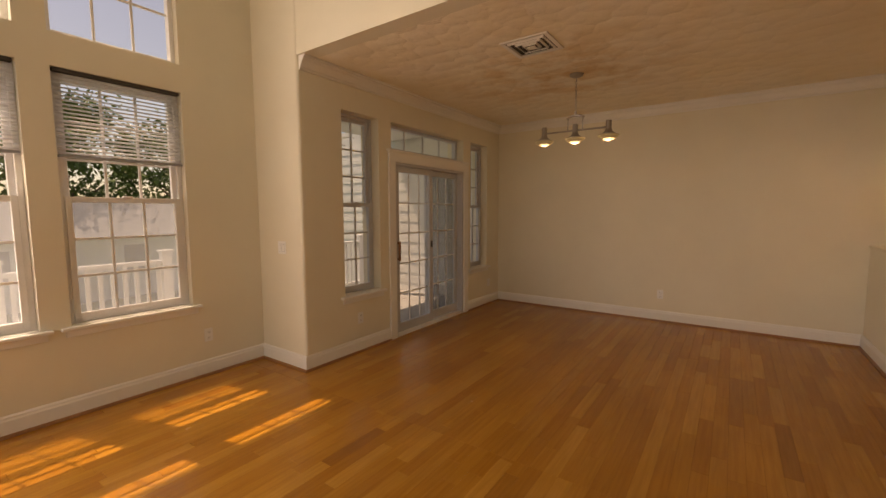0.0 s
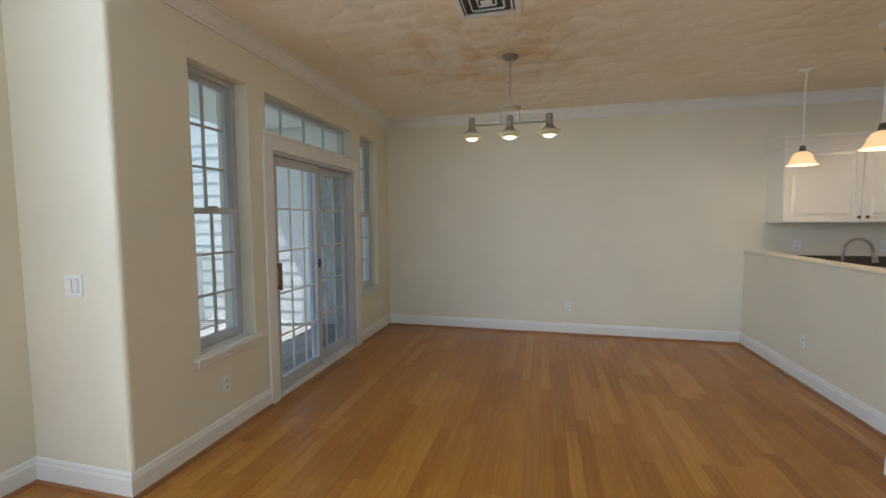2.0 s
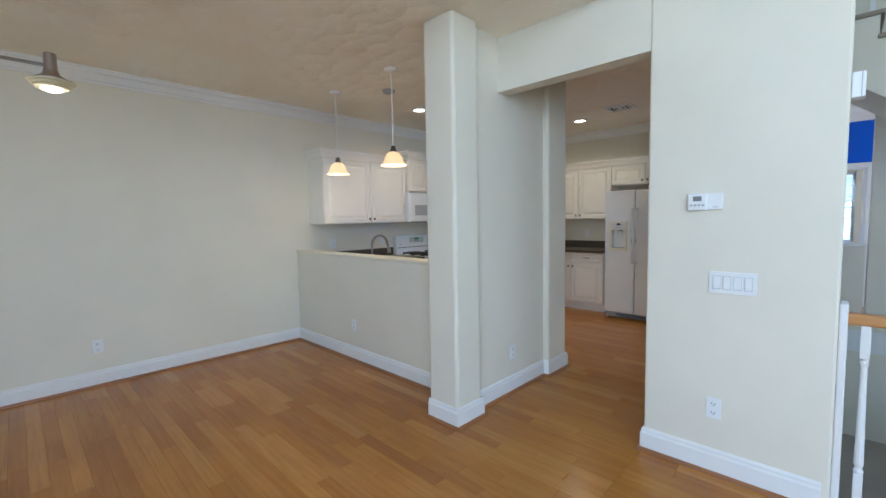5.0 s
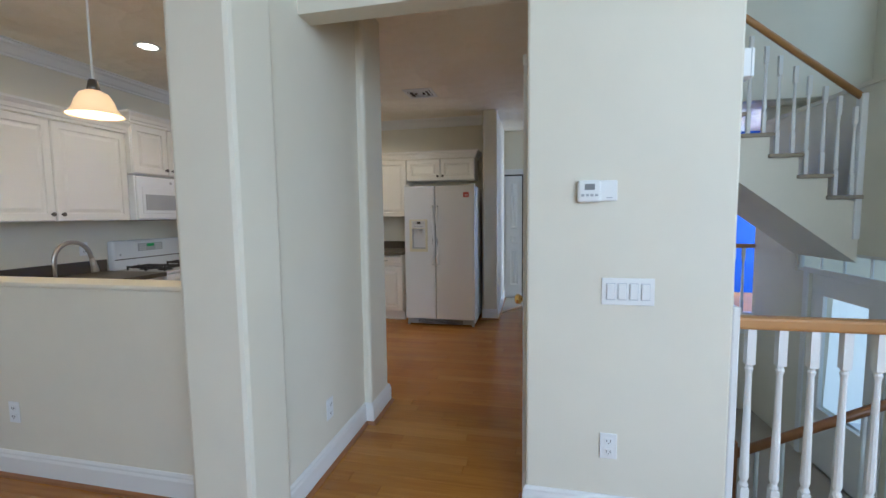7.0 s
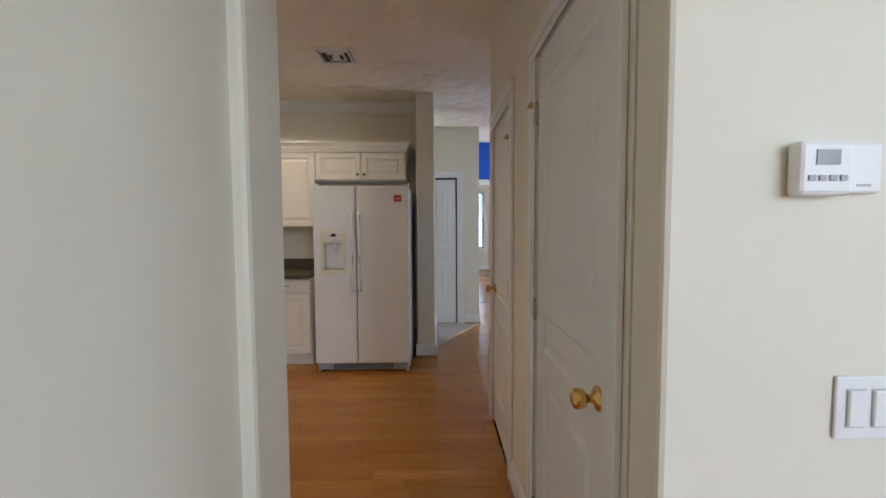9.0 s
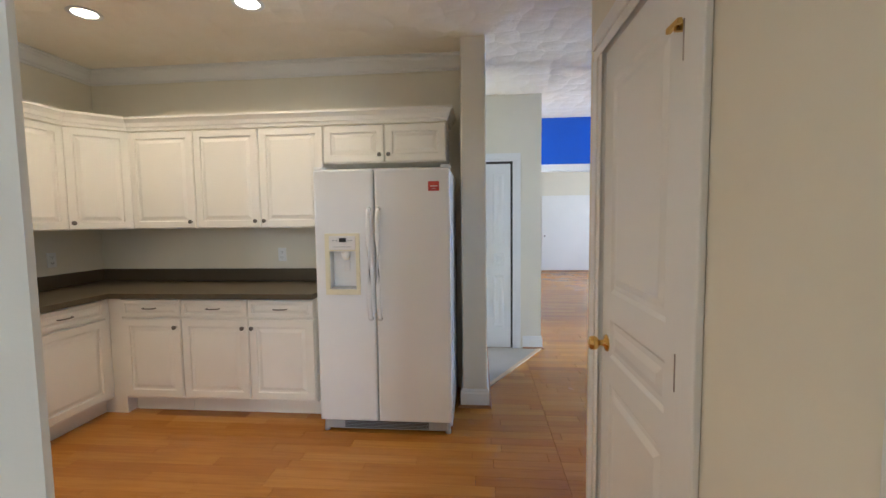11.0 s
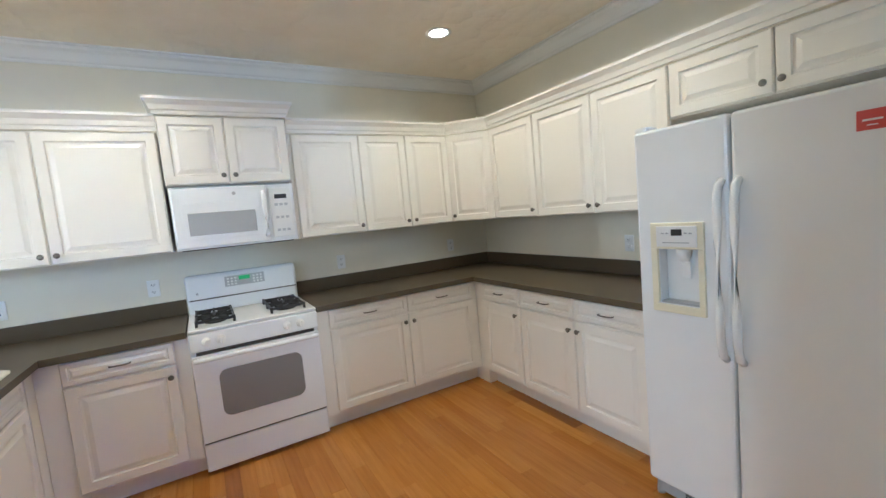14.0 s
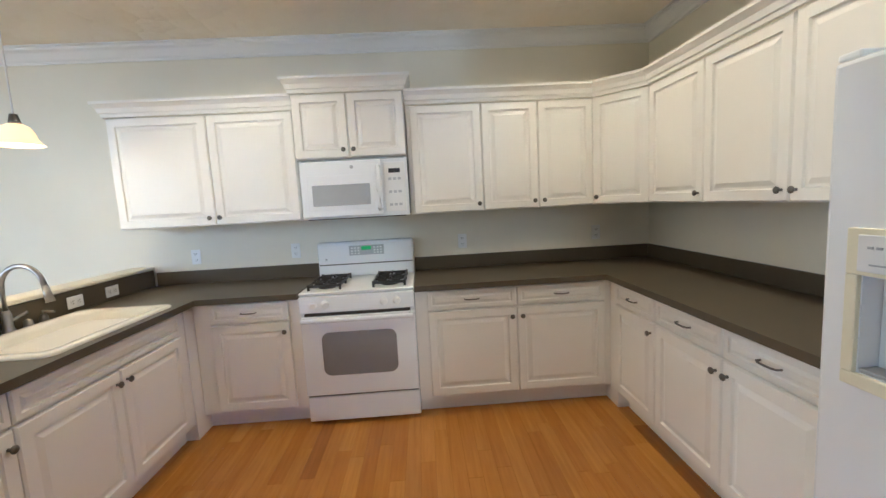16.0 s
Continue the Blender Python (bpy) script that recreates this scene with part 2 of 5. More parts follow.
def tube(bm, pts, r, seg=10):
    """A round bar swept along points."""
    pts = [Vector(p) for p in pts]
    rings = []
    for i, p in enumerate(pts):
        d = (pts[min(i + 1, len(pts) - 1)] - pts[max(i - 1, 0)]).normalized()
        q = d.to_track_quat("Z", "Y")
        rings.append([bm.verts.new(p + q @ Vector((r * math.cos(2 * math.pi * k / seg), r * math.sin(2 * math.pi * k / seg), 0))) for k in range(seg)])
    for a, b in zip(rings, rings[1:]):
        for k in range(seg):
            bm.faces.new((a[k], a[(k + 1) % seg], b[(k + 1) % seg], b[k]))
    bm.faces.new(rings[0][::-1])
    bm.faces.new(rings[-1])
    return bm


def lathe(bm, profile, at=(0, 0, 0), seg=24):
    """Turns (radius, z) pairs round the vertical."""
    at = Vector(at)
    rings = [[bm.verts.new(at + Vector((max(r, 1e-4) * math.cos(2 * math.pi * k / seg), max(r, 1e-4) * math.sin(2 * math.pi * k / seg), z))) for k in range(seg)] for r, z in profile]
    for a, b in zip(rings, rings[1:]):
        for k in range(seg):
            bm.faces.new((a[k], a[(k + 1) % seg], b[(k + 1) % seg], b[k]))
    bmesh.ops.recalc_face_normals(bm, faces=bm.faces[:])
    return bm


def sweep(bm, profile, path, closed=False):
    """Runs a moulding profile (out, up) along a level path with mitred corners; out is to the path's right."""
    pts = [Vector(p) for p in path]
    rings = []
    for i, p in enumerate(pts):
        d0 = (p - pts[i - 1]).normalized() if i else (pts[1] - p).normalized()
        d1 = (pts[i + 1] - p).normalized() if i + 1 < len(pts) else d0
        n0, n1 = Vector((d0.y, -d0.x, 0)), Vector((d1.y, -d1.x, 0))
        n = (n0 + n1).normalized()
        n = n / max(0.3, n.dot(n0))
        rings.append([bm.verts.new(p + n * o + Vector((0, 0, u))) for o, u in profile])
    k = len(profile)
    for a, b in zip(rings, rings[1:]):
        for j in range(k):
            bm.faces.new((a[j], b[j], b[(j + 1) % k], a[(j + 1) % k]))
    bm.faces.new(rings[0])
    bm.faces.new(rings[-1][::-1])
    bmesh.ops.recalc_face_normals(bm, faces=bm.faces[:])
    return bm


def rings_panel(bm, x0, x1, z0, z1, y, rings):
    """A moulded panel seen from -y: nested rectangles given as (inset, depth)."""
    last = None
    for ins, dep in rings:
        v = [bm.verts.new((x, y + dep, z)) for x, z in ((x0 + ins, z0 + ins), (x1 - ins, z0 + ins), (x1 - ins, z1 - ins), (x0 + ins, z1 - ins))]
        if last:
            for k in range(4):
                bm.faces.new((last[k], last[(k + 1) % 4], v[(k + 1) % 4], v[k]))
        last = v
    bm.faces.new(last)
    return bm


def mesh_of(name, bm, material, smooth=False):
    me = bpy.data.meshes.new(name)
    bm.normal_update()
    if smooth:
        for f in bm.faces:
            f.smooth = True
    bm.to_mesh(me)
    bm.free()
    me.materials.append(material)
    return me


def part(name, bm, material, parent, label="", smooth=False):
    ob = new(name, mesh_of(name, bm, material, smooth))
    ob.parent = parent
    if label:
        ob["label"] = label
    return ob


def thing(name, m, label, category, group=""):
    ob = new(name)
    ob.empty_display_size = 0.1
    ob.matrix_basis = m
    return tagged(ob, label, category, group)


def solid(name, bm, material, label, category, group="", kind="", smooth=False):
    return tagged(new(name, mesh_of(name, bm, material, smooth)), label, category, group, kind)


def structure(name, bm, material, label="", category=""):
    return solid(name, bm, material, label, category, kind="structure")


def grid_solid(bm, us, vs, filled, w0, w1, place):
    """One closed solid of the filled cells of a grid; place(u, v, w) gives a corner."""
    made = {}

    def vert(i, j, w):
        if (i, j, w) not in made:
            made[i, j, w] = bm.verts.new(place(us[i], vs[j], w))
        return made[i, j, w]

    def full(i, j):
        return 0 <= i < len(us) - 1 and 0 <= j < len(vs) - 1 and filled((us[i] + us[i + 1]) / 2, (vs[j] + vs[j + 1]) / 2)

    fs = []
    for i in range(len(us) - 1):
        for j in range(len(vs) - 1):
            if not full(i, j):
                continue
            loop = ((i, j), (i + 1, j), (i + 1, j + 1), (i, j + 1))
            fs.append(bm.faces.new([vert(*c, w0) for c in loop[::-1]]))
            fs.append(bm.faces.new([vert(*c, w1) for c in loop]))
            for k, (di, dj) in enumerate(((0, -1), (1, 0), (0, 1), (-1, 0))):
                if not full(i + di, j + dj):
                    a, b = loop[k], loop[(k + 1) % 4]
                    fs.append(bm.faces.new((vert(*a, w0), vert(*b, w0), vert(*b, w1), vert(*a, w1))))
    bmesh.ops.recalc_face_normals(bm, faces=fs)
    return bm


def wall_boxes(bm, axis, a0, a1, b0, b1, z0, z1, holes=()):
    """A wall along axis ('x' or 'y') from b0 to b1, thick from a0 to a1, with holes (b0, b1, z0, z1)."""
    us = sorted({b0, b1, *[h[0] for h in holes], *[h[1] for h in holes]})
    vs = sorted({z0, z1, *[h[2] for h in holes], *[h[3] for h in holes]})
    place = (lambda u, v, w: (w, u, v)) if axis == "y" else (lambda u, v, w: (u, w, v))
    return grid_solid(bm, us, vs, lambda u, v: not any(h[0] < u < h[1] and h[2] < v < h[3] for h in holes), a0, a1, place)


def rounded_upright(bm, x, y, r):
    """Rounds the upright edge at (x, y)."""
    es = [e for e in bm.edges if all(abs(v.co.x - x) < 1e-4 and abs(v.co.y - y) < 1e-4 for v in e.verts)]
    bmesh.ops.bevel(bm, geom=es, offset=r, segments=4, affect="EDGES", profile=0.5)
    return bm


# ---- the setting ----
CZ = 2.735   # flat ceiling
HI = 5.3     # ceiling of the two-storey room
FAR = 6.2    # far wall
XW = -2.94   # dining window wall
XL = -3.6    # living window wall
XE = 5.45    # kitchen east wall
XT = 1.52    # wall with the thermostat

floor = structure("floor", boxes((-3.65, 1.64, -3.7, 2.36, -0.2, -0.02), (-3.6, -2.94, 2.36, 2.6, -0.2, -0.02), (-3.0, 7.7, 2.36, 6.4, -0.2, -0.02), (3.66, 7.7, 1.5, 2.36, -0.2, -0.02), (7.7, 13.5, -1.6, 3.2, -0.2, -0.02)), SUBFLOOR,
                  "oak strip floor of narrow honey-coloured planks", "floor")
# the last hole, y -2.6 to -0.2, is unseen and added for the west fill
structure("wall_west_living", wall_boxes(bmesh.new(), "y", -3.78, XL, -3.7, 2.53, -1.4, HI,
          [(1.11, 1.90, 0.64, 2.39), (1.11, 1.90, 2.61, 3.75), (0.16, 0.95, 0.64, 2.39), (0.16, 0.95, 2.61, 3.75), (-2.6, -0.2, 0.64, 3.75)]), WALL, "cream painted wall with tall windows", "wall")
structure("wall_jog", rounded_upright(boxes((-3.78, XW, 2.53, 2.68, -0.2, HI)), XW, 2.53, 0.025), WALL, "cream painted return wall with rounded corner", "wall")
structure("wall_west_dining", wall_boxes(bmesh.new(), "y", -3.2, XW, 2.68, FAR, -0.2, 3.1,
          [(3.0, 3.5, 0.6, 2.385), (3.74, 5.15, 0.0, 1.965), (3.69, 5.15, 2.1, 2.385), (5.34, 5.82, 0.6, 2.385)]), WALL, "cream painted wall with patio door and windows", "wall")
structure("wall_far", boxes((-3.09, 5.6, FAR, 6.35, -0.2, 3.1)), WALL, "plain cream painted wall", "wall")
structure("wall_kitchen_east", boxes((XE, 5.6, 2.96, FAR, -0.2, 3.1)), WALL, "cream painted kitchen wall", "wall")
structure("wall_stub", boxes((5.09, 6.67, 2.775, 2.96, 0, CZ), bevel=0.012), WALL, "cream painted wall end beside the fridge", "wall")
structure("wall_above_dining", boxes((XW, 1.52, 2.53, 2.68, CZ, HI)), WALL, "cream upper wall over the dining ceiling edge", "wall")
structure("wall_half", boxes((1.28, 1.42, 3.6, FAR, 0, 1.045), bevel=0.01), WALL, "cream half-height wall between dining room and kitchen", "wall")
structure("wall_half_cap", boxes((1.265, 1.44, 3.6, FAR - 0.003, 1.045, 1.07), bevel=0.008), WALL, "cream rounded ledge of the half wall", "trim")
structure("pillar", boxes((0.945, 1.20, 3.35, 3.62, 0, CZ), bevel=0.022), WALL, "square cream pillar with rounded corners", "pillar")
structure("wall_pillar", boxes((1.20, 2.3, 3.425, 3.565, 0, CZ)), WALL, "cream wall between two pillars", "wall")
structure("pillar_inner", boxes((2.18, 2.505, 3.375, 3.60, 0, CZ), bevel=0.022), WALL, "narrow cream pillar at the kitchen entry", "pillar")
structure("wall_thermostat", boxes((XT, 1.64, 1.53, 2.355, -0.2, HI), bevel=0.012), WALL, "cream painted wall with thermostat and switches", "wall")
structure("wall_header", boxes((XT, 1.64, 2.355, 3.425, 2.345, HI)), WALL, "cream header over the kitchen opening", "wall")
structure("wall_corridor", wall_boxes(bmesh.new(), "x", 2.235, 2.355, 1.64, 3.86, 0, CZ, [(1.74, 2.45, 0, 2.05), (3.02, 3.68, 0, 2.05)]), WALL, "cream corridor wall with two closet doors", "wall")
structure("wall_closet", boxes((1.64, 3.86, 1.53, 1.65, -0.2, HI), (3.74, 3.86, 1.65, 2.235, -0.2, CZ), (2.7, 2.8, 1.65, 2.235, 0, CZ)), WALL, "cream closet walls behind the corridor", "wall")
structure("wall_hall", wall_boxes(bmesh.new(), "y", 6.55, 6.67, 2.165, 2.775, 0, CZ, [(2.46, 2.77, 0, 2.045)]), WALL, "cream hall wall beside a closet door", "wall")
structure("wall_hall_side", boxes((6.67, 7.65, 2.165, 2.285, 0, CZ), (6.67, 7.3, 2.84, 2.96, 0, CZ), (7.2, 7.3, 2.285, 2.84, 0, CZ)), WALL, "cream hall side wall", "wall")
structure("wall_blue", wall_boxes(bmesh.new(), "y", 7.65, 7.77, -3.5, 2.3, -1.4, CZ, [(1.32, 2.165, -0.03, 2.05)]), BLUE, "deep blue painted wall with doorway", "wall")
structure("wall_study", wall_boxes(bmesh.new(), "y", 13.4, 13.52, -1.6, 3.2, 0, CZ, [(1.3, 2.2, 0.65, 2.4)]), WALL, "pale cream wall of the far room", "wall")
# the opening at x 9.2 to 12 is added for the study fill lamp
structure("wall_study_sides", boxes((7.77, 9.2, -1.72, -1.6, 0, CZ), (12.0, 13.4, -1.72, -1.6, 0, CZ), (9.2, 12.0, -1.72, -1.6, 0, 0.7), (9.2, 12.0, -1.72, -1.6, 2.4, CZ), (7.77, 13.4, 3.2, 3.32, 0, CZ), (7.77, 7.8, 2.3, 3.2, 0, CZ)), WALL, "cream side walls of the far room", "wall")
# plain wall; its opening is added to hold the south fill lamp
structure("wall_south", wall_boxes(bmesh.new(), "x", -3.82, -3.7, -3.78, 1.64, -0.2, HI, [(-2.4, 0.8, 0.9, 4.3)]), WALL, "plain cream wall", "wall")
structure("wall_stair_west", boxes((1.52, 1.64, -3.7, -0.6, -1.4, HI)), WALL, "plain cream wall", "wall")
structure("wall_entry", wall_boxes(bmesh.new(), "x", -0.74, -0.62, 1.64, 5.9, -1.4, 2.5, [(3.05, 5.1, 0.72, 0.98), (3.85, 4.85, -1.32, 0.72), (3.2, 3.62, -1.1, 0.72)]), WALL, "cream entry wall with front door and ledge", "wall")
structure("wall_entry_ledge", boxes((1.64, 5.9, -1.5, -0.6, 2.5, 2.54)), WALL, "ledge over the entry", "trim")
structure("wall_entry_upper", wall_boxes(bmesh.new(), "x", -1.62, -1.5, 1.52, 7.77, 2.5, HI, [(3.6, 5.2, 2.9, 4.4)]), WALL, "cream upper wall with a tall window", "wall")
# the hole here is added so the hall fill lamp can shine in
structure("wall_foyer_side", wall_boxes(boxes((5.9, 6.0, -3.5, -0.62, -1.4, HI)), "x", -3.62, -3.5, 6.0, 7.65, -1.4, HI, [(6.4, 7.5, 0.75, 2.65)]), WALL, "plain cream wall", "wall")
structure("wall_hall_upper", boxes((3.86, 5.62, 1.62, 1.74, CZ, HI), (5.5, 5.62, -3.5, 1.62, CZ, HI)), WALL, "cream wall over the hall ceiling", "wall")
structure("wall_foyer_half", boxes((5.88, 6.0, 1.32, 1.62, 0, 1.0)), WALL, "cream half wall with a white cap", "wall")
structure("column_foyer", boxes((5.85, 6.05, 1.1, 1.30, 0, CZ), bevel=0.01), WALL, "slim cream column in the foyer", "pillar")
structure("floor_entry", boxes((1.64, 6.0, -0.7, 1.53, -1.45, -1.32)), TILE, "beige tiled entry floor", "floor")
structure("wall_well", boxes((3.78, 5.9, 1.5, 1.56, -1.4, -0.02), (5.9, 6.0, -0.62, 1.5, -1.4, -0.02)), WALL, "plain wall under the landing", "wall")
structure("floor_landing", boxes((5.9, 7.65, -3.5, 1.5, -0.2, -0.002)), OAK, "oak landing floor", "floor")

structure("landing_fascia", boxes((3.86, 5.9, 1.478, 1.499, -0.26, 0.0), (5.878, 5.899, -0.62, 1.478, -0.26, 0.0), (1.641, 1.66, -0.6, 1.528, -0.26, 0.0)), WHITE, "white fascia board along the landing edge", "trim")
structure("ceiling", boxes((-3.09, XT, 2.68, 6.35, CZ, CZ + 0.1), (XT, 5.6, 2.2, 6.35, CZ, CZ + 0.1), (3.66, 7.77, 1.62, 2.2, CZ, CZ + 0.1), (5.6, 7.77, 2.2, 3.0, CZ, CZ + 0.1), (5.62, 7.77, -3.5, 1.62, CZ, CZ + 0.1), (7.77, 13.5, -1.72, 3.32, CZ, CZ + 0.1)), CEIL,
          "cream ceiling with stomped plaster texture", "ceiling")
structure("ceiling_high", boxes((-3.78, 7.77, -3.82, 2.68, HI, HI + 0.1)), WALL, "high plain ceiling", "ceiling")

# skirting with a moulded top and a stained shoe strip, crown mouldings
BASE_P = [(0.0, 0.0), (0.016, 0.0), (0.016, 0.105), (0.011, 0.118), (0.011, 0.128), (0.004, 0.14), (0.0, 0.14)]
SHOE_P = [(0.016, 0.0), (0.034, 0.0), (0.030, 0.012), (0.022, 0.018), (0.016, 0.02)]
CROWN_P = [(0.0, -0.115), (0.012, -0.115), (0.014, -0.10), (0.026, -0.09), (0.05, -0.045), (0.068, -0.03), (0.07, -0.012), (0.085, -0.01), (0.085, 0.0), (0.0, 0.0)]
RUNS = [
    [(XL, -3.7, 0), (XL, 2.53, 0), (XW, 2.53, 0), (XW, 3.63, 0)],
    [(XW, 5.26, 0), (XW, FAR, 0), (1.28, FAR, 0), (1.28, 3.62, 0)],
    [(0.945, 3.62, 0), (0.945, 3.35, 0), (1.20, 3.35, 0), (1.20, 3.425, 0), (2.18, 3.425, 0), (2.18, 3.375, 0), (2.505, 3.375, 0), (2.505, 3.6, 0)][::-1],
    [(1.64, 2.355, 0), (XT, 2.355, 0), (XT, 1.56, 0)][::-1],
    [(2.93, 2.355, 0), (2.53, 2.355, 0)][::-1],
    [(5.4, 2.96, 0), (5.09, 2.96, 0), (5.09, 2.775, 0), (6.55, 2.775, 0)],
    [(6.55, 2.36, 0), (6.55, 2.165, 0), (7.65, 2.165, 0)],
    [(13.4, 3.2, 0), (13.4, -1.6, 0)],
]
for path, side in zip(RUNS, (1, 1, -1, -1, -1, 1, 1, 1)):
    structure("baseboard", sweep(bmesh.new(), [(o * side, u) for o, u in BASE_P], path), WHITE, "white moulded baseboard", "baseboard")
    structure("shoe_mould", sweep(bmesh.new(), [(o * side, u) for o, u in SHOE_P], path), SHOE, "brown stained shoe moulding", "trim")
structure("crown_dining", sweep(bmesh.new(), CROWN_P, [(XW, 2.55, CZ), (XW, FAR, CZ), (XE, FAR, CZ), (XE, 2.96, CZ)]), WHITE, "white crown moulding", "trim")

# ---- kitchen ----
FRONT = [(0.0, 0.009), (0.006, 0.0), (0.054, 0.0), (0.059, 0.011), (0.070, 0.011), (0.094, 0.001)]
DRAWER = [(0.0, 0.009), (0.006, 0.0), (0.028, 0.0), (0.032, 0.009), (0.039, 0.009), (0.052, 0.001)]


def front_panel(x0, x1, z0, z1, rings, thick=0.019):
    """A thermofoil front with a routed raised panel; its face is at y = -thick."""
    bm = bmesh.new()
    rings_panel(bm, x0, x1, z0, z1, -thick, rings)
    back = [bm.verts.new((x, 0, z)) for x, z in ((x0, z0), (x1, z0), (x1, z1), (x0, z1))]
    bm.verts.ensure_lookup_table()
    first = list(bm.verts)[:4]
    for k in range(4):
        bm.faces.new((back[k], back[(k + 1) % 4], first[(k + 1) % 4], first[k]))
    bm.faces.new(back[::-1])
    bmesh.ops.recalc_face_normals(bm, faces=bm.faces[:])
    return bm


def knob(parent, x, z, y=-0.019):
    bm = lathe(bmesh.new(), [(0.0, 0.0), (0.007, 0.0), (0.006, 0.010), (0.009, 0.016), (0.015, 0.020), (0.016, 0.025), (0.011, 0.030), (0.0, 0.031)], seg=16)
    bmesh.ops.transform(bm, matrix=pose(x, y, z, 90, 0, 0), verts=bm.verts[:])
    part("knob", bm, PEWTER, parent, "dark pewter round knob", True)


def bar_pull(parent, x, z, y=-0.019):
    pts = [(x - 0.048, y, z), (x - 0.046, y - 0.018, z), (x - 0.03, y - 0.026, z), (x, y - 0.028, z), (x + 0.03, y - 0.026, z), (x + 0.046, y - 0.018, z), (x + 0.048, y, z)]
    part("pull", tube(bmesh.new(), pts, 0.0045, 8), PEWTER, parent, "bowed pewter pull", True)


def upper_cabinet(m, w, h, d, splits, knobs):
    """splits: door edges along x; knobs: 'l' or 'r' a door."""
    c = thing("wall_cabinet", m, "white raised-panel wall cabinet with dark pewter knobs", "cabinet", "white kitchen wall cabinets")
    part("body", boxes((0.001, w - 0.001, 0.002, d, 0, h)), CAB, c)
    for (a, b), k in zip(zip(splits, splits[1:]), knobs):
        door = part("door", front_panel(a + 0.0035, b - 0.0035, 0.004, h - 0.004, FRONT), CAB, c)
        knob(door, a + 0.035 if k == "l" else b - 0.035, 0.055)
    return c


def base_cabinet(m, w, d, splits, knobs, false_front=False, drawers=True):
    c = thing("base_cabinet", m, "white raised-panel base cabinet with drawers over doors", "cabinet", "white kitchen base cabinets")
    part("body", boxes((0.001, w - 0.001, 0.002, d, 0.115, 0.874)), CAB, c)
    part("toe_kick", boxes((0.001, w - 0.001, 0.075, d, 0.0, 0.115)), CAB, c, "white recessed toe kick")
    top = 0.868
    for (a, b), k in zip(zip(splits, splits[1:]), knobs):
        door = part("door", front_panel(a + 0.0035, b - 0.0035, 0.135, 0.726, FRONT), CAB, c)
        knob(door, a + 0.035 if k == "l" else b - 0.035, 0.665)
    rows = [(splits[0], splits[-1])] if false_front else list(zip(splits, splits[1:]))
    for a, b in rows:
        dr = part("drawer_front", front_panel(a + 0.0035, b - 0.0035, 0.738, top, DRAWER), CAB, c)
        if not false_front:
            bar_pull(dr, (a + b) / 2, 0.803)
    return c


YU, XU = 5.87, 5.12          # faces of the wall cabinets' boxes
YB, XB, XP = 5.57, 4.83, 2.04   # faces of the base cabinets' boxes
upper_cabinet(pose(1.46, YU, 1.375), 1.255, 0.765, FAR - YU - 0.002, (0.0, 0.665, 1.255), "rl")
upper_cabinet(pose(2.725, 5.82, 1.795), 0.765, 0.44, FAR - 5.822, (0.0, 0.372, 0.765), "rl")
upper_cabinet(pose(3.50, YU, 1.375), 0.53, 0.765, FAR - YU - 0.002, (0.02, 0.53), "r")
upper_cabinet(pose(4.03, YU, 1.375), 0.815, 0.765, FAR - YU - 0.002, (0.0, 0.405, 0.815), "rl")
upper_cabinet(pose(XU, 5.58, 1.375, 0, 0, -90), 0.54, 0.765, XE - XU - 0.002, (0.0, 0.54), "r")
upper_cabinet(pose(XU, 5.04, 1.375, 0, 0, -90), 1.04, 0.765, XE - XU - 0.002, (0.0, 0.53, 1.04), "rl")
upper_cabinet(pose(XU, 3.998, 1.855, 0, 0, -90), 0.93, 0.285, XE - XU - 0.002, (0.0, 0.47, 0.93), "rl")

# the corner unit with its slanted door
corner = thing("corner_wall_cabinet", pose(4.845, YU, 1.375), "white corner wall cabinet with slanted raised-panel door", "cabinet", "white kitchen wall cabinets")
bm = bmesh.new()
plan = [(0.001, 0.0), (0.275, -0.29), (XE - 4.847, -0.29), (XE - 4.847, FAR - YU - 0.002), (0.001, FAR - YU - 0.002)]
lo = [bm.verts.new((x, y, 0)) for x, y in plan]
hi = [bm.verts.new((x, y, 0.765)) for x, y in plan]
bm.faces.new(lo[::-1]), bm.faces.new(hi)
for k in range(5):
    bm.faces.new((lo[k], lo[(k + 1) % 5], hi[(k + 1) % 5], hi[k]))
part("body", bm, CAB, corner)
slant = front_panel(0.006, 0.393, 0.004, 0.761, FRONT)
bmesh.ops.transform(slant, matrix=pose(0.0, -0.004, 0, 0, 0, -math.degrees(math.atan2(0.29, 0.275))), verts=slant.verts[:])
slant_door = part("door", slant, CAB, corner)
kb = lathe(bmesh.new(), [(0.0, 0.0), (0.007, 0.0), (0.006, 0.010), (0.009, 0.016), (0.015, 0.020), (0.016, 0.025), (0.011, 0.030), (0.0, 0.031)], seg=16)
bmesh.ops.transform(kb, matrix=pose(0.0, -0.004, 0, 0, 0, -46.5) @ pose(0.04, -0.019, 0.055, 90, 0, 0), verts=kb.verts[:])
part("knob", kb, PEWTER, slant_door, "dark pewter round knob", True)

# crown of the cabinets
CABCROWN = [(0.0, 0.0), (0.012, 0.0), (0.014, 0.022), (0.022, 0.026), (0.03, 0.055), (0.048, 0.078), (0.052, 0.082), (0.052, 0.1), (0.0, 0.1)]


def cab_crown(path):
    o = solid("cabinet_crown", sweep(bmesh.new(), CABCROWN, path), CAB, "white stepped crown moulding topping the wall cabinets", "moulding")
    return o


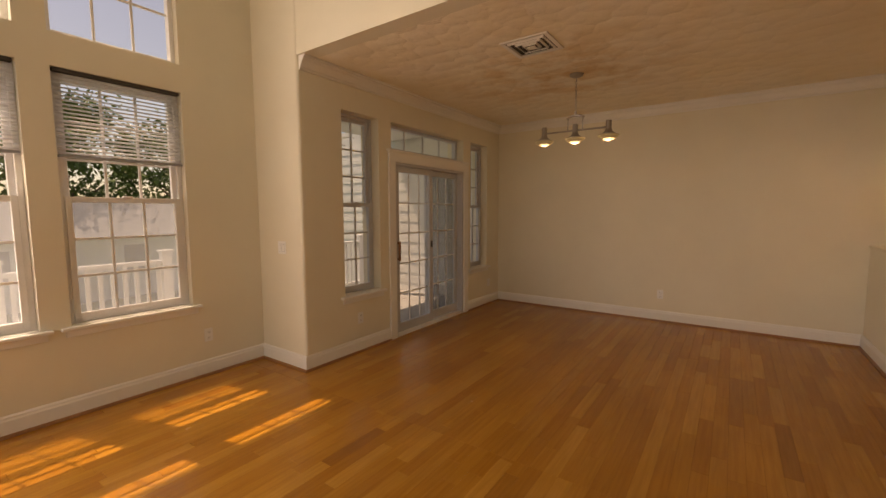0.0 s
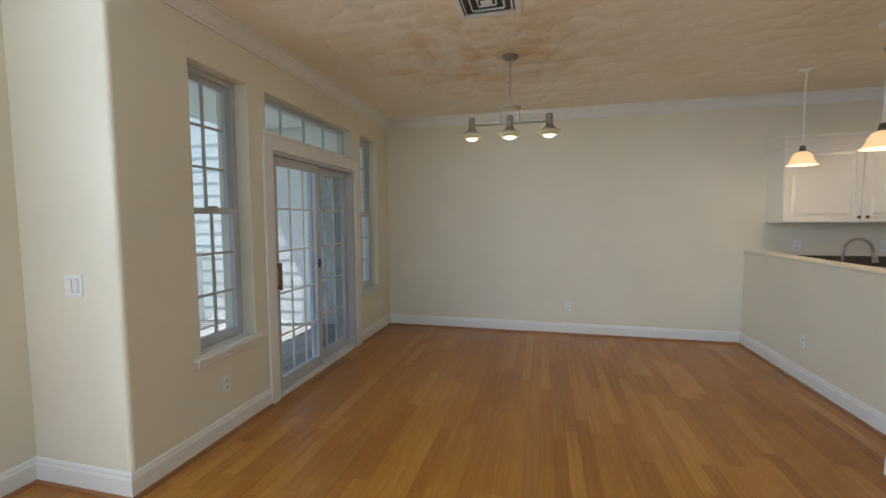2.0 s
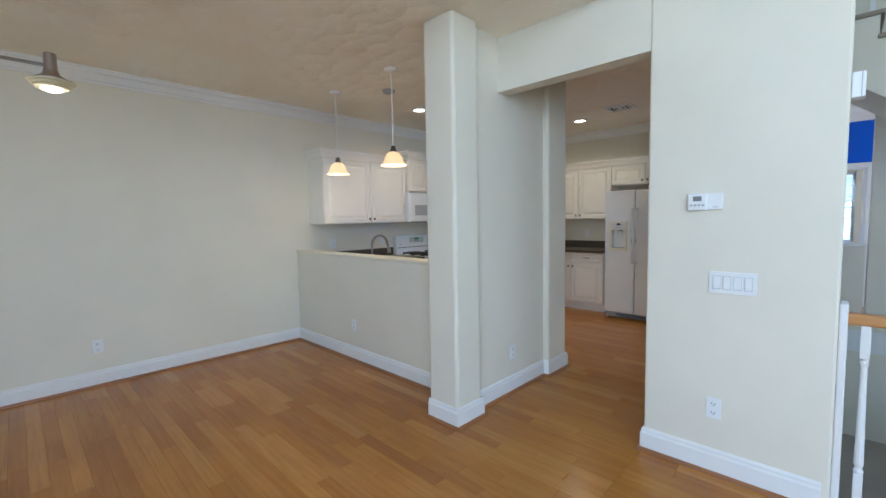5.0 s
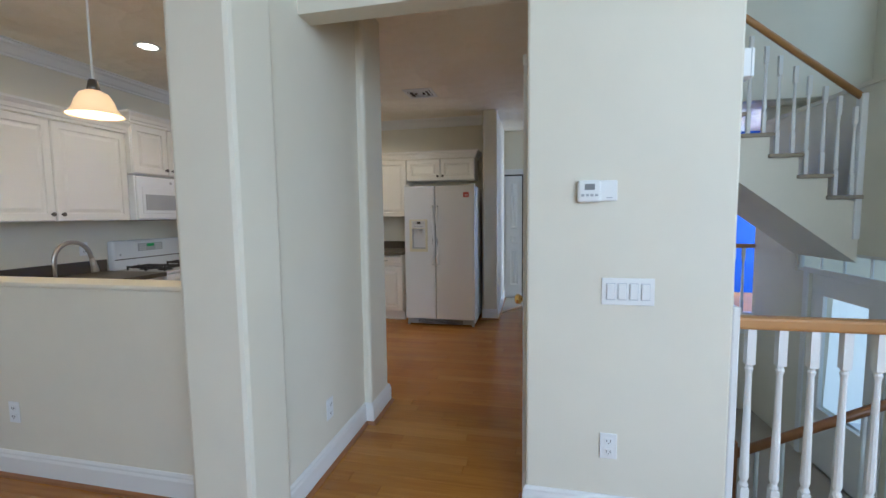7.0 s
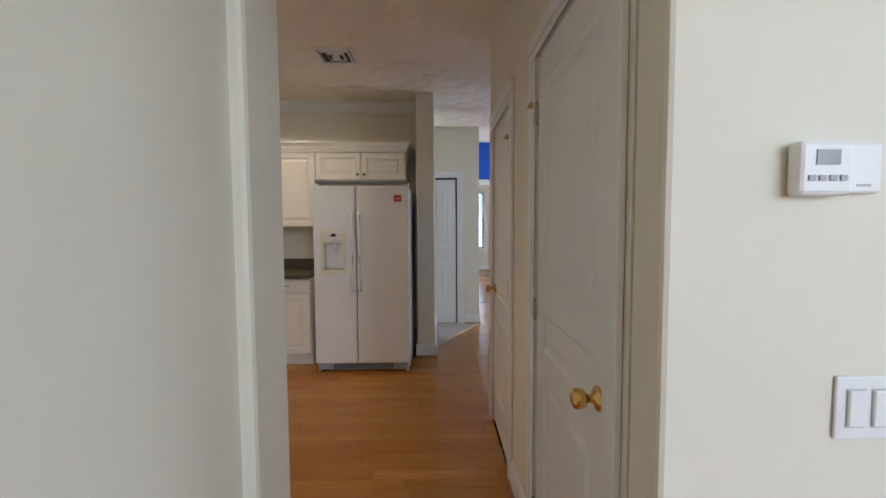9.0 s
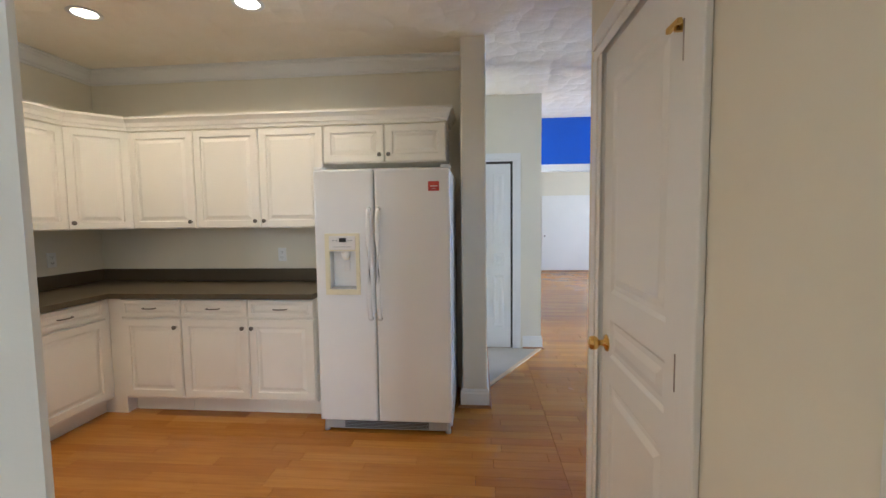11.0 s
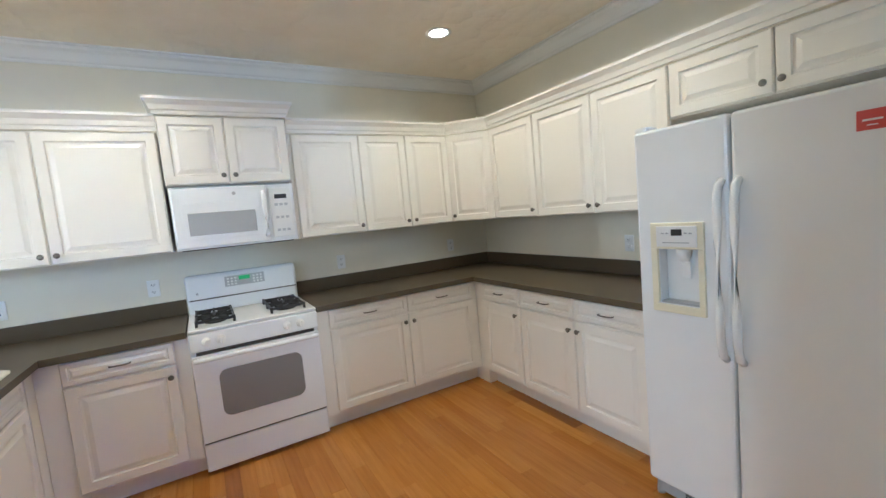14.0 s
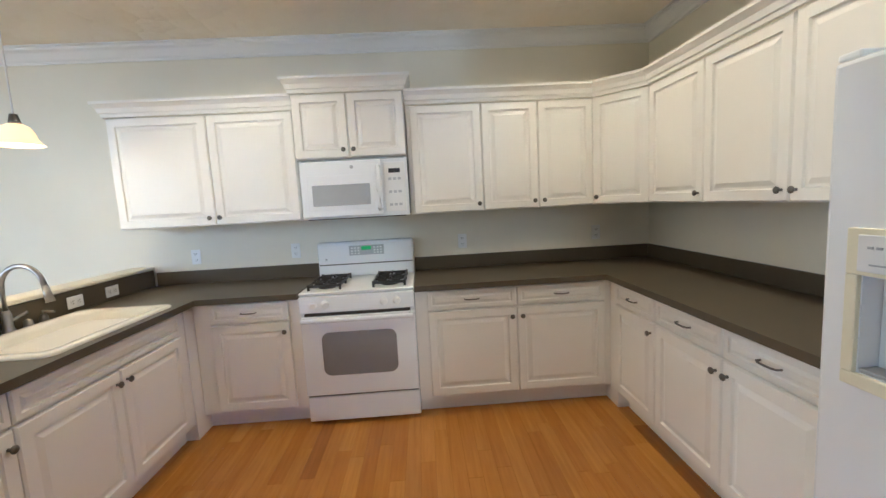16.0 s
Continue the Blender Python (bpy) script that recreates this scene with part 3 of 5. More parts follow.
cab_crown([(1.46, FAR, 2.142), (1.46, YU - 0.019, 2.142), (2.723, YU - 0.019, 2.142)])
cab_crown([(2.725, FAR, 2.237), (2.725, 5.80, 2.237), (3.49, 5.80, 2.237), (3.49, FAR, 2.237)])
cab_crown([(3.495, YU - 0.019, 2.142), (4.838, YU - 0.019, 2.142), (5.101, 5.575, 2.142), (5.101, 3.066, 2.142), (XE, 3.066, 2.142)])

base_cabinet(pose(2.041, YB, 0), 0.695, FAR - YB - 0.002, (0.106, 0.623), "r")
base_cabinet(pose(3.492, YB, 0), 1.34, FAR - YB - 0.002, (0.078, 0.685, 1.295), "rl")
base_cabinet(pose(XB, 5.46, 0, 0, 0, -90), 0.465, XE - XB - 0.002, (0.0, 0.462), "r")
base_cabinet(pose(XB, 4.993, 0, 0, 0, -90), 1.0, XE - XB - 0.002, (0.0, 0.51, 1.0), "rl")
base_cabinet(pose(XP, 4.345, 0, 0, 0, 90), 1.115, XP - 1.445, (0.0, 0.525, 1.05), "rl", True)
base_cabinet(pose(XP, 3.70, 0, 0, 0, 90), 0.643, XP - 1.445, (0.0, 0.643), "r")
solid("corner_filler", boxes((XB + 0.002, XE - 0.01, 5.47, 6.18, 0, 0.872)), CAB, "white blind corner base filling the counter's corner", "cabinet")
solid("corner_filler", boxes((1.45, 2.04, 5.47, 6.18, 0, 0.872)), CAB, "white blind corner base beside the sink cabinet", "cabinet")

# worktops with their low splashbacks
top = thing("worktop", pose(0, 0, 0), "dark brown laminate worktop with low backsplash", "worktop")
part("slab", grid_solid(bmesh.new(), (3.495, 4.785, XE - 0.004), (3.99, 5.525, FAR - 0.003), lambda u, v: u > 4.785 or v > 5.525, 0.876, 0.914, lambda u, v, w: (u, v, w)), COUNTER, top)
part("backsplash", boxes((3.495, XE - 0.004, FAR - 0.022, FAR - 0.003, 0.915, 1.02), (XE - 0.022, XE - 0.004, 3.99, FAR - 0.023, 0.915, 1.02), bevel=0.003), COUNTER, top)
top = thing("worktop", pose(0, 0, 0), "dark brown laminate worktop holding the white sink", "worktop")
part("slab", grid_solid(bmesh.new(), (1.44, 1.53, 1.99, 2.085, 2.73), (3.66, 4.58, 5.37, 5.525, FAR - 0.003), lambda u, v: (u < 2.085 or v > 5.525) and not (1.53 < u < 1.99 and 4.58 < v < 5.37), 0.876, 0.914, lambda u, v, w: (u, v, w)), COUNTER, top)
part("backsplash", boxes((1.46, 2.73, FAR - 0.022, FAR - 0.003, 0.915, 1.02), (1.423, 1.442, 3.66, FAR - 0.023, 0.915, 1.043)), COUNTER, top)

# drop-in double sink and faucet
sink = thing("kitchen_sink", pose(1.76, 4.975, 0.914), "white enamel drop-in kitchen sink in the peninsula", "sink")
bm = bmesh.new()


def rrect(hx, hy, r, z, n=5):
    out = []
    for cx, cy, a0 in ((hx - r, hy - r, 0), (-hx + r, hy - r, 90), (-hx + r, -hy + r, 180), (hx - r, -hy + r, 270)):
        for k in range(n + 1):
            a = radians(a0 + 90 * k / n)
            out.append(bm.verts.new((cx + r * math.cos(a), cy + r * math.sin(a), z)))
    return out


rs = [rrect(0.275, 0.43, 0.05, 0.0), rrect(0.275, 0.43, 0.05, 0.010), rrect(0.262, 0.417, 0.045, 0.016), rrect(0.222, 0.375, 0.05, 0.014), rrect(0.208, 0.36, 0.06, -0.01), rrect(0.185, 0.335, 0.07, -0.17)]
for a, b in zip(rs, rs[1:]):
    for k in range(len(a)):
        bm.faces.new((a[k], a[(k + 1) % len(a)], b[(k + 1) % len(a)], b[k]))
bm.faces.new(rs[-1])
bmesh.ops.recalc_face_normals(bm, faces=bm.faces[:])
part("basin", bm, paint("cream_sink_enamel", (0.82, 0.79, 0.70), 0.2, 0.02, 0.0), sink, "", True)
part("drain", lathe(bmesh.new(), [(0.0, -0.166), (0.04, -0.166), (0.042, -0.169), (0.0, -0.1695)], seg=20), CHROME, sink, "steel drain")
fau = thing("faucet", pose(1.475, 4.975, 0.915), "brushed nickel gooseneck faucet with pull-down spray", "faucet")
part("base", lathe(bmesh.new(), [(0.0, 0.0), (0.028, 0.0), (0.026, 0.02), (0.021, 0.03), (0.02, 0.10), (0.014, 0.12), (0.0, 0.12)]), NICKEL, fau, "", True)
neck = [(0, 0, 0.11), (0, 0, 0.24)] + [(0.10 - 0.10 * math.cos(radians(a)), 0, 0.24 + 0.10 * math.sin(radians(a))) for a in range(15, 166, 15)] + [(0.207, 0, 0.225)]
part("spout", tube(bmesh.new(), neck, 0.0125, 12), NICKEL, fau, "", True)
part("spray_head", rod(bmesh.new(), (0.206, 0, 0.235), (0.222, 0, 0.15), 0.014, 0.021), NICKEL, fau, "nickel spray head", True)
part("lever", tube(bmesh.new(), [(0, 0.015, 0.06), (0, 0.05, 0.07), (0.02, 0.09, 0.09)], 0.007, 8), NICKEL, fau, "", True)
soap = thing("soap_dispenser", pose(1.475, 5.17, 0.915), "dark soap dispenser beside the faucet", "dispenser")
part("base", lathe(bmesh.new(), [(0.0, 0.0), (0.022, 0.0), (0.02, 0.03), (0.012, 0.05), (0.0, 0.05)]), PEWTER, soap, "", True)
part("spout", tube(bmesh.new(), [(0, 0, 0.04), (0, 0, 0.065), (0.06, 0, 0.06)], 0.008, 8), PEWTER, soap, "", True)
part("side_handle", lathe(bmesh.new(), [(0.0, 0.0), (0.022, 0.0), (0.018, 0.04), (0.0, 0.05)], (0, 0.105, 0)), NICKEL, fau, "", True)

# gas range
W = 0.752
rng = thing("gas_range", pose(2.738, 5.535, 0), "white gas range with black grates and grey oven window", "stove")
part("body", boxes((0, W, 0.03, 0.655, 0.02, 0.895), (0.02, W - 0.02, 0.06, 0.6, 0, 0.03)), APPL, rng)
dr = part("drawer", boxes((0.004, W - 0.004, 0.0, 0.03, 0.028, 0.198), bevel=0.006), APPL, rng)
part("gap", boxes((0.006, W - 0.006, 0.012, 0.03, 0.198, 0.212)), SEAM, rng, "dark seam over the drawer")
door = part("oven_door", boxes((0.002, W - 0.002, -0.012, 0.03, 0.212, 0.752), bevel=0.008), APPL, rng)
bm = bmesh.new()
pts = rrect(0.245, 0.147, 0.05, 0.0)
pts2 = rrect(0.245, 0.147, 0.05, 0.004)
for k in range(len(pts)):
    bm.faces.new((pts[k], pts[(k + 1) % len(pts)], pts2[(k + 1) % len(pts)], pts2[k]))
bm.faces.new(pts2)
bmesh.ops.transform(bm, matrix=pose(W / 2, -0.0125, 0.497, 90, 0, 0), verts=bm.verts[:])
bmesh.ops.recalc_face_normals(bm, faces=bm.faces[:])
part("window", bm, DARKGLASS, door, "grey rounded oven window")
part("handle", tube(bmesh.new(), [(0.02, -0.012, 0.735), (0.024, -0.05, 0.735), (0.06, -0.058, 0.737), (W / 2, -0.062, 0.738), (W - 0.06, -0.058, 0.737), (W - 0.024, -0.05, 0.735), (W - 0.02, -0.012, 0.735)], 0.015, 10), APPL, door, "", True)
part("vent_strip", boxes((0.03, W - 0.03, -0.004, 0.03, 0.756, 0.772)), SEAM, rng, "dark vent slots above the door")
panel = part("knob_panel", boxes((0.0, W, -0.01, 0.05, 0.776, 0.888), bevel=0.008), APPL, rng)
for x in (0.09, 0.17, W - 0.20, W - 0.115):
    bm = lathe(bmesh.new(), [(0.0, 0.0), (0.027, 0.0), (0.025, 0.012), (0.02, 0.016), (0.019, 0.03), (0.0, 0.032)], seg=18)
    box(bm, -0.005, 0.005, -0.019, 0.019, 0.02, 0.04)
    bmesh.ops.transform(bm, matrix=pose(x, -0.01, 0.832, 90, 0, 15), verts=bm.verts[:])
    part("burner_knob", bm, PLASTIC, panel, "white burner knob")
part("cooktop", boxes((-0.001, W + 0.001, 0.0, 0.60, 0.895, 0.912), bevel=0.007), APPL, rng)
for gx in (0.155, W - 0.165):
    bm = bmesh.new()
    g0, g1 = gx - 0.105, gx + 0.105
    for gy in (0.07, 0.28):
        for q in range(2):
            rod(bm, (g0, gy + q * 0.2, 0.94), (g1, gy + q * 0.2, 0.94), 0.009, seg=6)
            rod(bm, (g0 + q * 0.21, gy, 0.94), (g0 + q * 0.21, gy + 0.2, 0.94), 0.009, seg=6)
            for e in (0, 1):
                rod(bm, (g0 + q * 0.21, gy + e * 0.2, 0.912), (g0 + q * 0.21, gy + e * 0.2, 0.952), 0.009, seg=6)
        for a in range(0, 360, 45):
            c0, s0 = math.cos(radians(a)), math.sin(radians(a))
            rod(bm, (gx + 0.035 * c0, gy + 0.1 + 0.035 * s0, 0.942), (gx + 0.10 * c0, gy + 0.1 + 0.098 * s0, 0.946), 0.009, seg=6)
        rod(bm, (gx, gy + 0.1, 0.912), (gx, gy + 0.1, 0.932), 0.062, 0.048, 16)
    part("grate", bm, BLACK, rng, "black cast-iron grate over two burners")
backg = part("backguard", boxes((0.0, W, 0.575, 0.65, 0.90, 1.185), bevel=0.02), APPL, rng)
part("trim_line", boxes((0.012, W - 0.012, 0.569, 0.577, 1.005, 1.012)), SEAM, backg, "dark seam across the backguard")
part("display_panel", boxes((0.25, 0.52, 0.571, 0.578, 1.075, 1.15)), GREYP, backg, "light grey control panel")
part("clock", boxes((0.345, 0.42, 0.567, 0.573, 1.115, 1.143)), LED, backg, "green lit clock display")
for bx in (0.265, 0.29, 0.315, 0.44, 0.465, 0.49):
    for bz in (1.085, 1.105, 1.127):
        part("button", boxes((bx, bx + 0.014, 0.568, 0.573, bz, bz + 0.01)), PLASTIC, backg)
part("badge", boxes((0.06, 0.074, 0.571, 0.577, 1.045, 1.06)), GREYP, backg, "small grey square badge")

# microwave over the range
mw = thing("microwave", pose(2.738, 5.82, 1.378), "white over-range microwave with grey window and keypad", "microwave")
part("body", boxes((0, W, 0.0, 0.375, 0.0, 0.408), bevel=0.006), APPL, mw)
d = part("door", boxes((0.006, 0.565, -0.022, 0.0, 0.012, 0.398), bevel=0.008), APPL, mw)
part("window_frame", boxes((0.055, 0.515, -0.026, -0.02, 0.06, 0.30), bevel=0.002), APPL, d)
part("window", boxes((0.085, 0.485, -0.029, -0.024, 0.09, 0.235), bevel=0.002), GREYP, d, "grey meshed microwave window")
part("handle", tube(bmesh.new(), [(0.548, -0.02, 0.05), (0.548, -0.05, 0.075), (0.548, -0.055, 0.2), (0.548, -0.05, 0.325), (0.548, -0.02, 0.35)], 0.016, 10), APPL, d, "", True)
part("badge", rod(bmesh.new(), (W / 2 - 0.01, -0.021, 0.352), (W / 2 - 0.01, -0.025, 0.352), 0.012, seg=18), GREYP, d, "small round grey badge")
kp = part("keypad", boxes((0.585, W - 0.02, -0.012, 0.0, 0.03, 0.375), bevel=0.004), PLASTIC, mw)
part("display", boxes((0.62, 0.70, -0.015, -0.010, 0.30, 0.33)), BLACK, kp, "dark clock display")
for r in range(7):
    for q in range(3):
        part("button", boxes((0.615 + q * 0.033, 0.637 + q * 0.033, -0.015, -0.010, 0.07 + r * 0.03, 0.087 + r * 0.03)), BACKLIT_AND_GREY if r % 3 == 0 else PLASTIC, kp)
part("grille", boxes((0.03, W - 0.03, 0.02, 0.34, -0.006, 0.001)), SEAM, mw, "dark underside grille")
part("top_vent", boxes((0.02, W - 0.02, -0.004, 0.01, 0.4, 0.409)), GREYP, mw, "grey vent line along the top")

# side-by-side fridge
FR = 0.89
fr = thing("fridge", pose(4.645, 3.90, 0, 0, 0, -90), "white side-by-side fridge with ice dispenser and red sticker", "fridge")
part("body", boxes((0.004, FR - 0.004, 0.075, 0.76, 0.03, 1.745), bevel=0.004), APPL, fr)
bm = boxes((0.0, 0.394, 0.0, 0.07, 0.085, 1.752), bevel=0.014)
bm.normal_update()
face = max((f for f in bm.faces if f.normal.y < -0.9), key=lambda f: f.calc_area())
outer = sorted(face.verts, key=lambda v: math.atan2(v.co.z - 1.1, v.co.x - 0.19))
bm.faces.remove(face)
hole = [(0.103, 0.978), (0.272, 0.978), (0.272, 1.222), (0.103, 1.222)]
hole_f = [bm.verts.new((x, 0.0, z)) for x, z in hole]
hole_b = [bm.verts.new((x, 0.062, z)) for x, z in hole]
for k in range(4):
    bm.faces.new((outer[k], outer[(k + 1) % 4], hole_f[(k + 1) % 4], hole_f[k]))
    bm.faces.new((hole_f[k], hole_f[(k + 1) % 4], hole_b[(k + 1) % 4], hole_b[k]))
bm.faces.new(hole_b)
bmesh.ops.recalc_face_normals(bm, faces=bm.faces[:])
ld = part("freezer_door", bm, APPL, fr)
rd = part("fridge_door", boxes((0.402, FR, 0.0, 0.07, 0.085, 1.752), bevel=0.014), APPL, fr)
for parent, x in ((ld, 0.368), (rd, 0.428)):
    pts = [(x, 0.0, 0.78), (x, -0.026, 0.80), (x, -0.040, 0.86), (x, -0.045, 1.0), (x, -0.045, 1.3), (x, -0.040, 1.42), (x, -0.026, 1.48), (x, 0.0, 1.50)]
    part("handle", tube(bmesh.new(), pts, 0.0155, 10), APPL, parent, "", True)
disp = part("dispenser", boxes((0.07, 0.30, -0.012, 0.02, 0.94, 0.975), (0.07, 0.30, -0.012, 0.02, 1.225, 1.34), (0.07, 0.10, -0.012, 0.02, 0.975, 1.225), (0.275, 0.30, -0.012, 0.02, 0.975, 1.225), bevel=0.003), CREAMP, ld, "yellowed plastic dispenser frame")
part("recess", boxes((0.105, 0.270, 0.054, 0.06, 0.98, 1.22)), PLASTIC, disp, "white dispenser recess")
part("control", boxes((0.10, 0.275, -0.016, -0.010, 1.235, 1.325), bevel=0.002), PLASTIC, disp)
part("display", boxes((0.17, 0.215, -0.020, -0.014, 1.285, 1.312)), BLACK, disp, "black display")
for bx in (0.125, 0.145, 0.225, 0.245):
    part("button", boxes((bx, bx + 0.012, -0.019, -0.014, 1.292, 1.298)), GREYP, disp)
part("lettering", boxes((0.13, 0.245, -0.0185, -0.014, 1.252, 1.256)), GREYP, disp, "line of grey lettering")
part("ice_chute", lathe(bmesh.new(), [(0.0, 1.165), (0.018, 1.168), (0.026, 1.19), (0.03, 1.22), (0.0, 1.22)], (0.20, 0.022, 0), 16), PLASTIC, disp, "white ice chute", True)
part("paddle", boxes((0.18, 0.22, 0.036, 0.045, 1.09, 1.17), bevel=0.004), PLASTIC, disp)
part("tray", boxes((0.105, 0.270, 0.002, 0.052, 0.98, 0.988)), GREYP, disp, "grey drip tray")
part("sticker", boxes((0.752, 0.822, -0.002, 0.002, 1.605, 1.665)), RED, rd, "red rectangular sticker with pale marks")
part("sticker_mark", boxes((0.765, 0.81, -0.0028, -0.0015, 1.632, 1.638), (0.775, 0.80, -0.0028, -0.0015, 1.618, 1.621)), PLASTIC, rd, "pale bars on the sticker")
part("grille", boxes((0.04, FR - 0.04, 0.03, 0.08, 0.02, 0.078)), GREYP, fr, "grey toe grille")
for k in range(5):
    part("grille_slot", boxes((0.16, FR - 0.16, 0.027, 0.032, 0.028 + k * 0.01, 0.033 + k * 0.01)), SEAM, fr)
for x in (0.03, FR - 0.03):
    part("foot", lathe(bmesh.new(), [(0.0, 0.0), (0.018, 0.0), (0.018, 0.02), (0.012, 0.085), (0.0, 0.085)], (x, 0.045, 0), 12), GREYP, fr, "grey levelling foot", True)
    part("hinge_cover", boxes((x - 0.03, x + 0.03, 0.01, 0.10, 1.752, 1.772), bevel=0.006), PLASTIC, fr)

# ---- outlets, switches, thermostat ----


def wall_plate(m, kind):
    """A plate on a wall; its back is at y = 0 and it faces -y."""
    if kind == "outlet":
        o = thing("wall_outlet", m, "white duplex outlet plate on the wall", "outlet", "white wall outlets")
        part("plate", boxes((-0.036, 0.036, -0.006, 0.0, -0.058, 0.058), bevel=0.003), PLASTIC, o)
        for z in (-0.024, 0.024):
            s = part("socket", boxes((-0.017, 0.017, -0.009, -0.005, z - 0.014, z + 0.014), bevel=0.002), PLASTIC, o)
            part("slot", boxes((-0.009, -0.006, -0.0098, -0.008, z - 0.004, z + 0.007), (0.006, 0.009, -0.0098, -0.008, z - 0.004, z + 0.007), (-0.002, 0.002, -0.0098, -0.008, z - 0.011, z - 0.007)), SEAM, s)
    else:
        n = kind
        w = 0.036 + (n - 1) * 0.023
        o = thing("light_switch", m, "white rocker switch plate with %s" % ("four switches" if n == 4 else "two switches"), "switch")
        part("plate", boxes((-w, w, -0.006, 0.0, -0.058, 0.058), bevel=0.003), PLASTIC, o)
        for k in range(n):
            x = (k - (n - 1) / 2) * 0.046
            r = part("rocker", boxes((x - 0.016, x + 0.016, -0.012, -0.005, -0.033, 0.033), bevel=0.003), PLASTIC, o)
            part("gap", boxes((x - 0.018, x + 0.018, -0.0066, -0.005, -0.036, 0.036)), BACKLIT_AND_GREY, r)
    return o


for x, z in ((2.55, 1.13), (3.89, 1.13), (5.0, 1.14), (1.77, 1.125)):
    wall_plate(pose(x, FAR - 0.001, z), "outlet")
wall_plate(pose(-0.6, FAR - 0.001, 0.35), "outlet")
wall_plate(pose(XE - 0.001, 4.52, 1.14, 0, 0, -90), "outlet")
wall_plate(pose(XT - 0.001, 2.0, 0.367, 0, 0, -90), "outlet")
wall_plate(pose(1.279, 5.05, 0.36, 0, 0, -90), "outlet")
wall_plate(pose(1.69, 3.424, 0.33, 0, 0, 0), "outlet")
wall_plate(pose(XW + 0.001, 3.19, 0.35, 0, 0, 90), "outlet")
wall_plate(pose(XW + 0.001, 5.88, 0.33, 0, 0, 90), "outlet")
wall_plate(pose(XL + 0.001, 2.01, 0.355, 0, 0, 90), "outlet")
for y in (5.42, 5.72):
    wall_plate(pose(1.443, y, 0.975, 0, 90, 90), "outlet")
wall_plate(pose(XT - 0.001, 1.935, 1.055, 0, 0, -90), 4)
wall_plate(pose(-3.24, 2.529, 1.1, 0, 0, 0), 2)

th = thing("thermostat", pose(XT - 0.001, 2.07, 1.48, 0, 0, -90), "white wall thermostat with small grey display", "thermostat")
part("back_plate", boxes((-0.02, 0.085, -0.012, 0.0, -0.042, 0.045), bevel=0.005), PLASTIC, th)
body = part("body", boxes((-0.075, 0.018, -0.03, 0.0, -0.046, 0.046), bevel=0.008), PLASTIC, th)
part("display", boxes((-0.048, -0.008, -0.032, -0.028, 0.005, 0.03)), DARKGLASS, body, "grey liquid-crystal display")
for x in (-0.055, -0.037, -0.019, -0.001):
    part("button", boxes((x - 0.006, x + 0.006, -0.033, -0.028, -0.022, -0.012), bevel=0.001), GREYP, body)
part("marking", boxes((0.04, 0.065, -0.0135, -0.011, -0.03, -0.026)), GREYP, th, "grey line of tiny lettering")

chime = thing("door_chime", pose(1.59, 1.529, 1.97), "small white box on the wall end by the stairwell", "door chime")
part("body", boxes((-0.04, 0.04, -0.045, 0.0, -0.055, 0.055), bevel=0.005), PLASTIC, chime)
part("cover_seam", boxes((-0.041, 0.041, -0.034, -0.031, -0.054, 0.054)), GREYP, chime)

# ---- doors ----


def panel_door(w, h, thick=0.035):
    """A white door of one column of three moulded panels; face at y = 0, x from 0 to w."""
    bm = boxes((0, w, 0.008, thick, 0, h))
    s = 0.115 if w > 0.7 else 0.09
    rails = [(0.0, 0.22), (0.80, 0.90), (1.04, 1.14), (h - 0.12, h)]
    box(bm, 0, s, 0, 0.008, 0, h), box(bm, w - s, w, 0, 0.008, 0, h)
    for a, b in rails:
        box(bm, s, w - s, 0, 0.008, a, b)
    for (_, a), (b, _) in zip(rails, rails[1:]):
        rings_panel(bm, s, w - s, a, b, 0, [(0.0, 0.0), (0.012, 0.0075), (0.03, 0.0075), (0.055, 0.001)])
    bmesh.ops.recalc_face_normals(bm, faces=bm.faces[:])
    return bm


def door_knob(parent, x, z, y=0.0):
    bm = lathe(bmesh.new(), [(0.0, 0.0), (0.032, 0.0), (0.03, 0.006), (0.012, 0.012), (0.011, 0.03), (0.022, 0.036), (0.027, 0.05), (0.024, 0.062), (0.012, 0.068), (0.0, 0.069)], seg=20)
    bmesh.ops.transform(bm, matrix=pose(x, y, z, 90, 0, 0), verts=bm.verts[:])
    part("door_knob", bm, BRASS, parent, "polished brass knob", True)


def casing(parent, w, h, cw=0.075, y=-0.018):
    e = cw * 0.4
    part("casing", boxes((-cw, -e, y, 0, 0, h), (-e, 0, y + 0.006, 0, 0, h), bevel=0.004), WHITE, parent)
    part("casing", boxes((w + e, w + cw, y, 0, 0, h), (w, w + e, y + 0.006, 0, 0, h), bevel=0.004), WHITE, parent)
    part("head_casing", boxes((-cw, w + cw, y - 0.002, 0, h + e, h + cw), (-cw, w + cw, y + 0.004, 0, h, h + e), bevel=0.004), WHITE, parent)


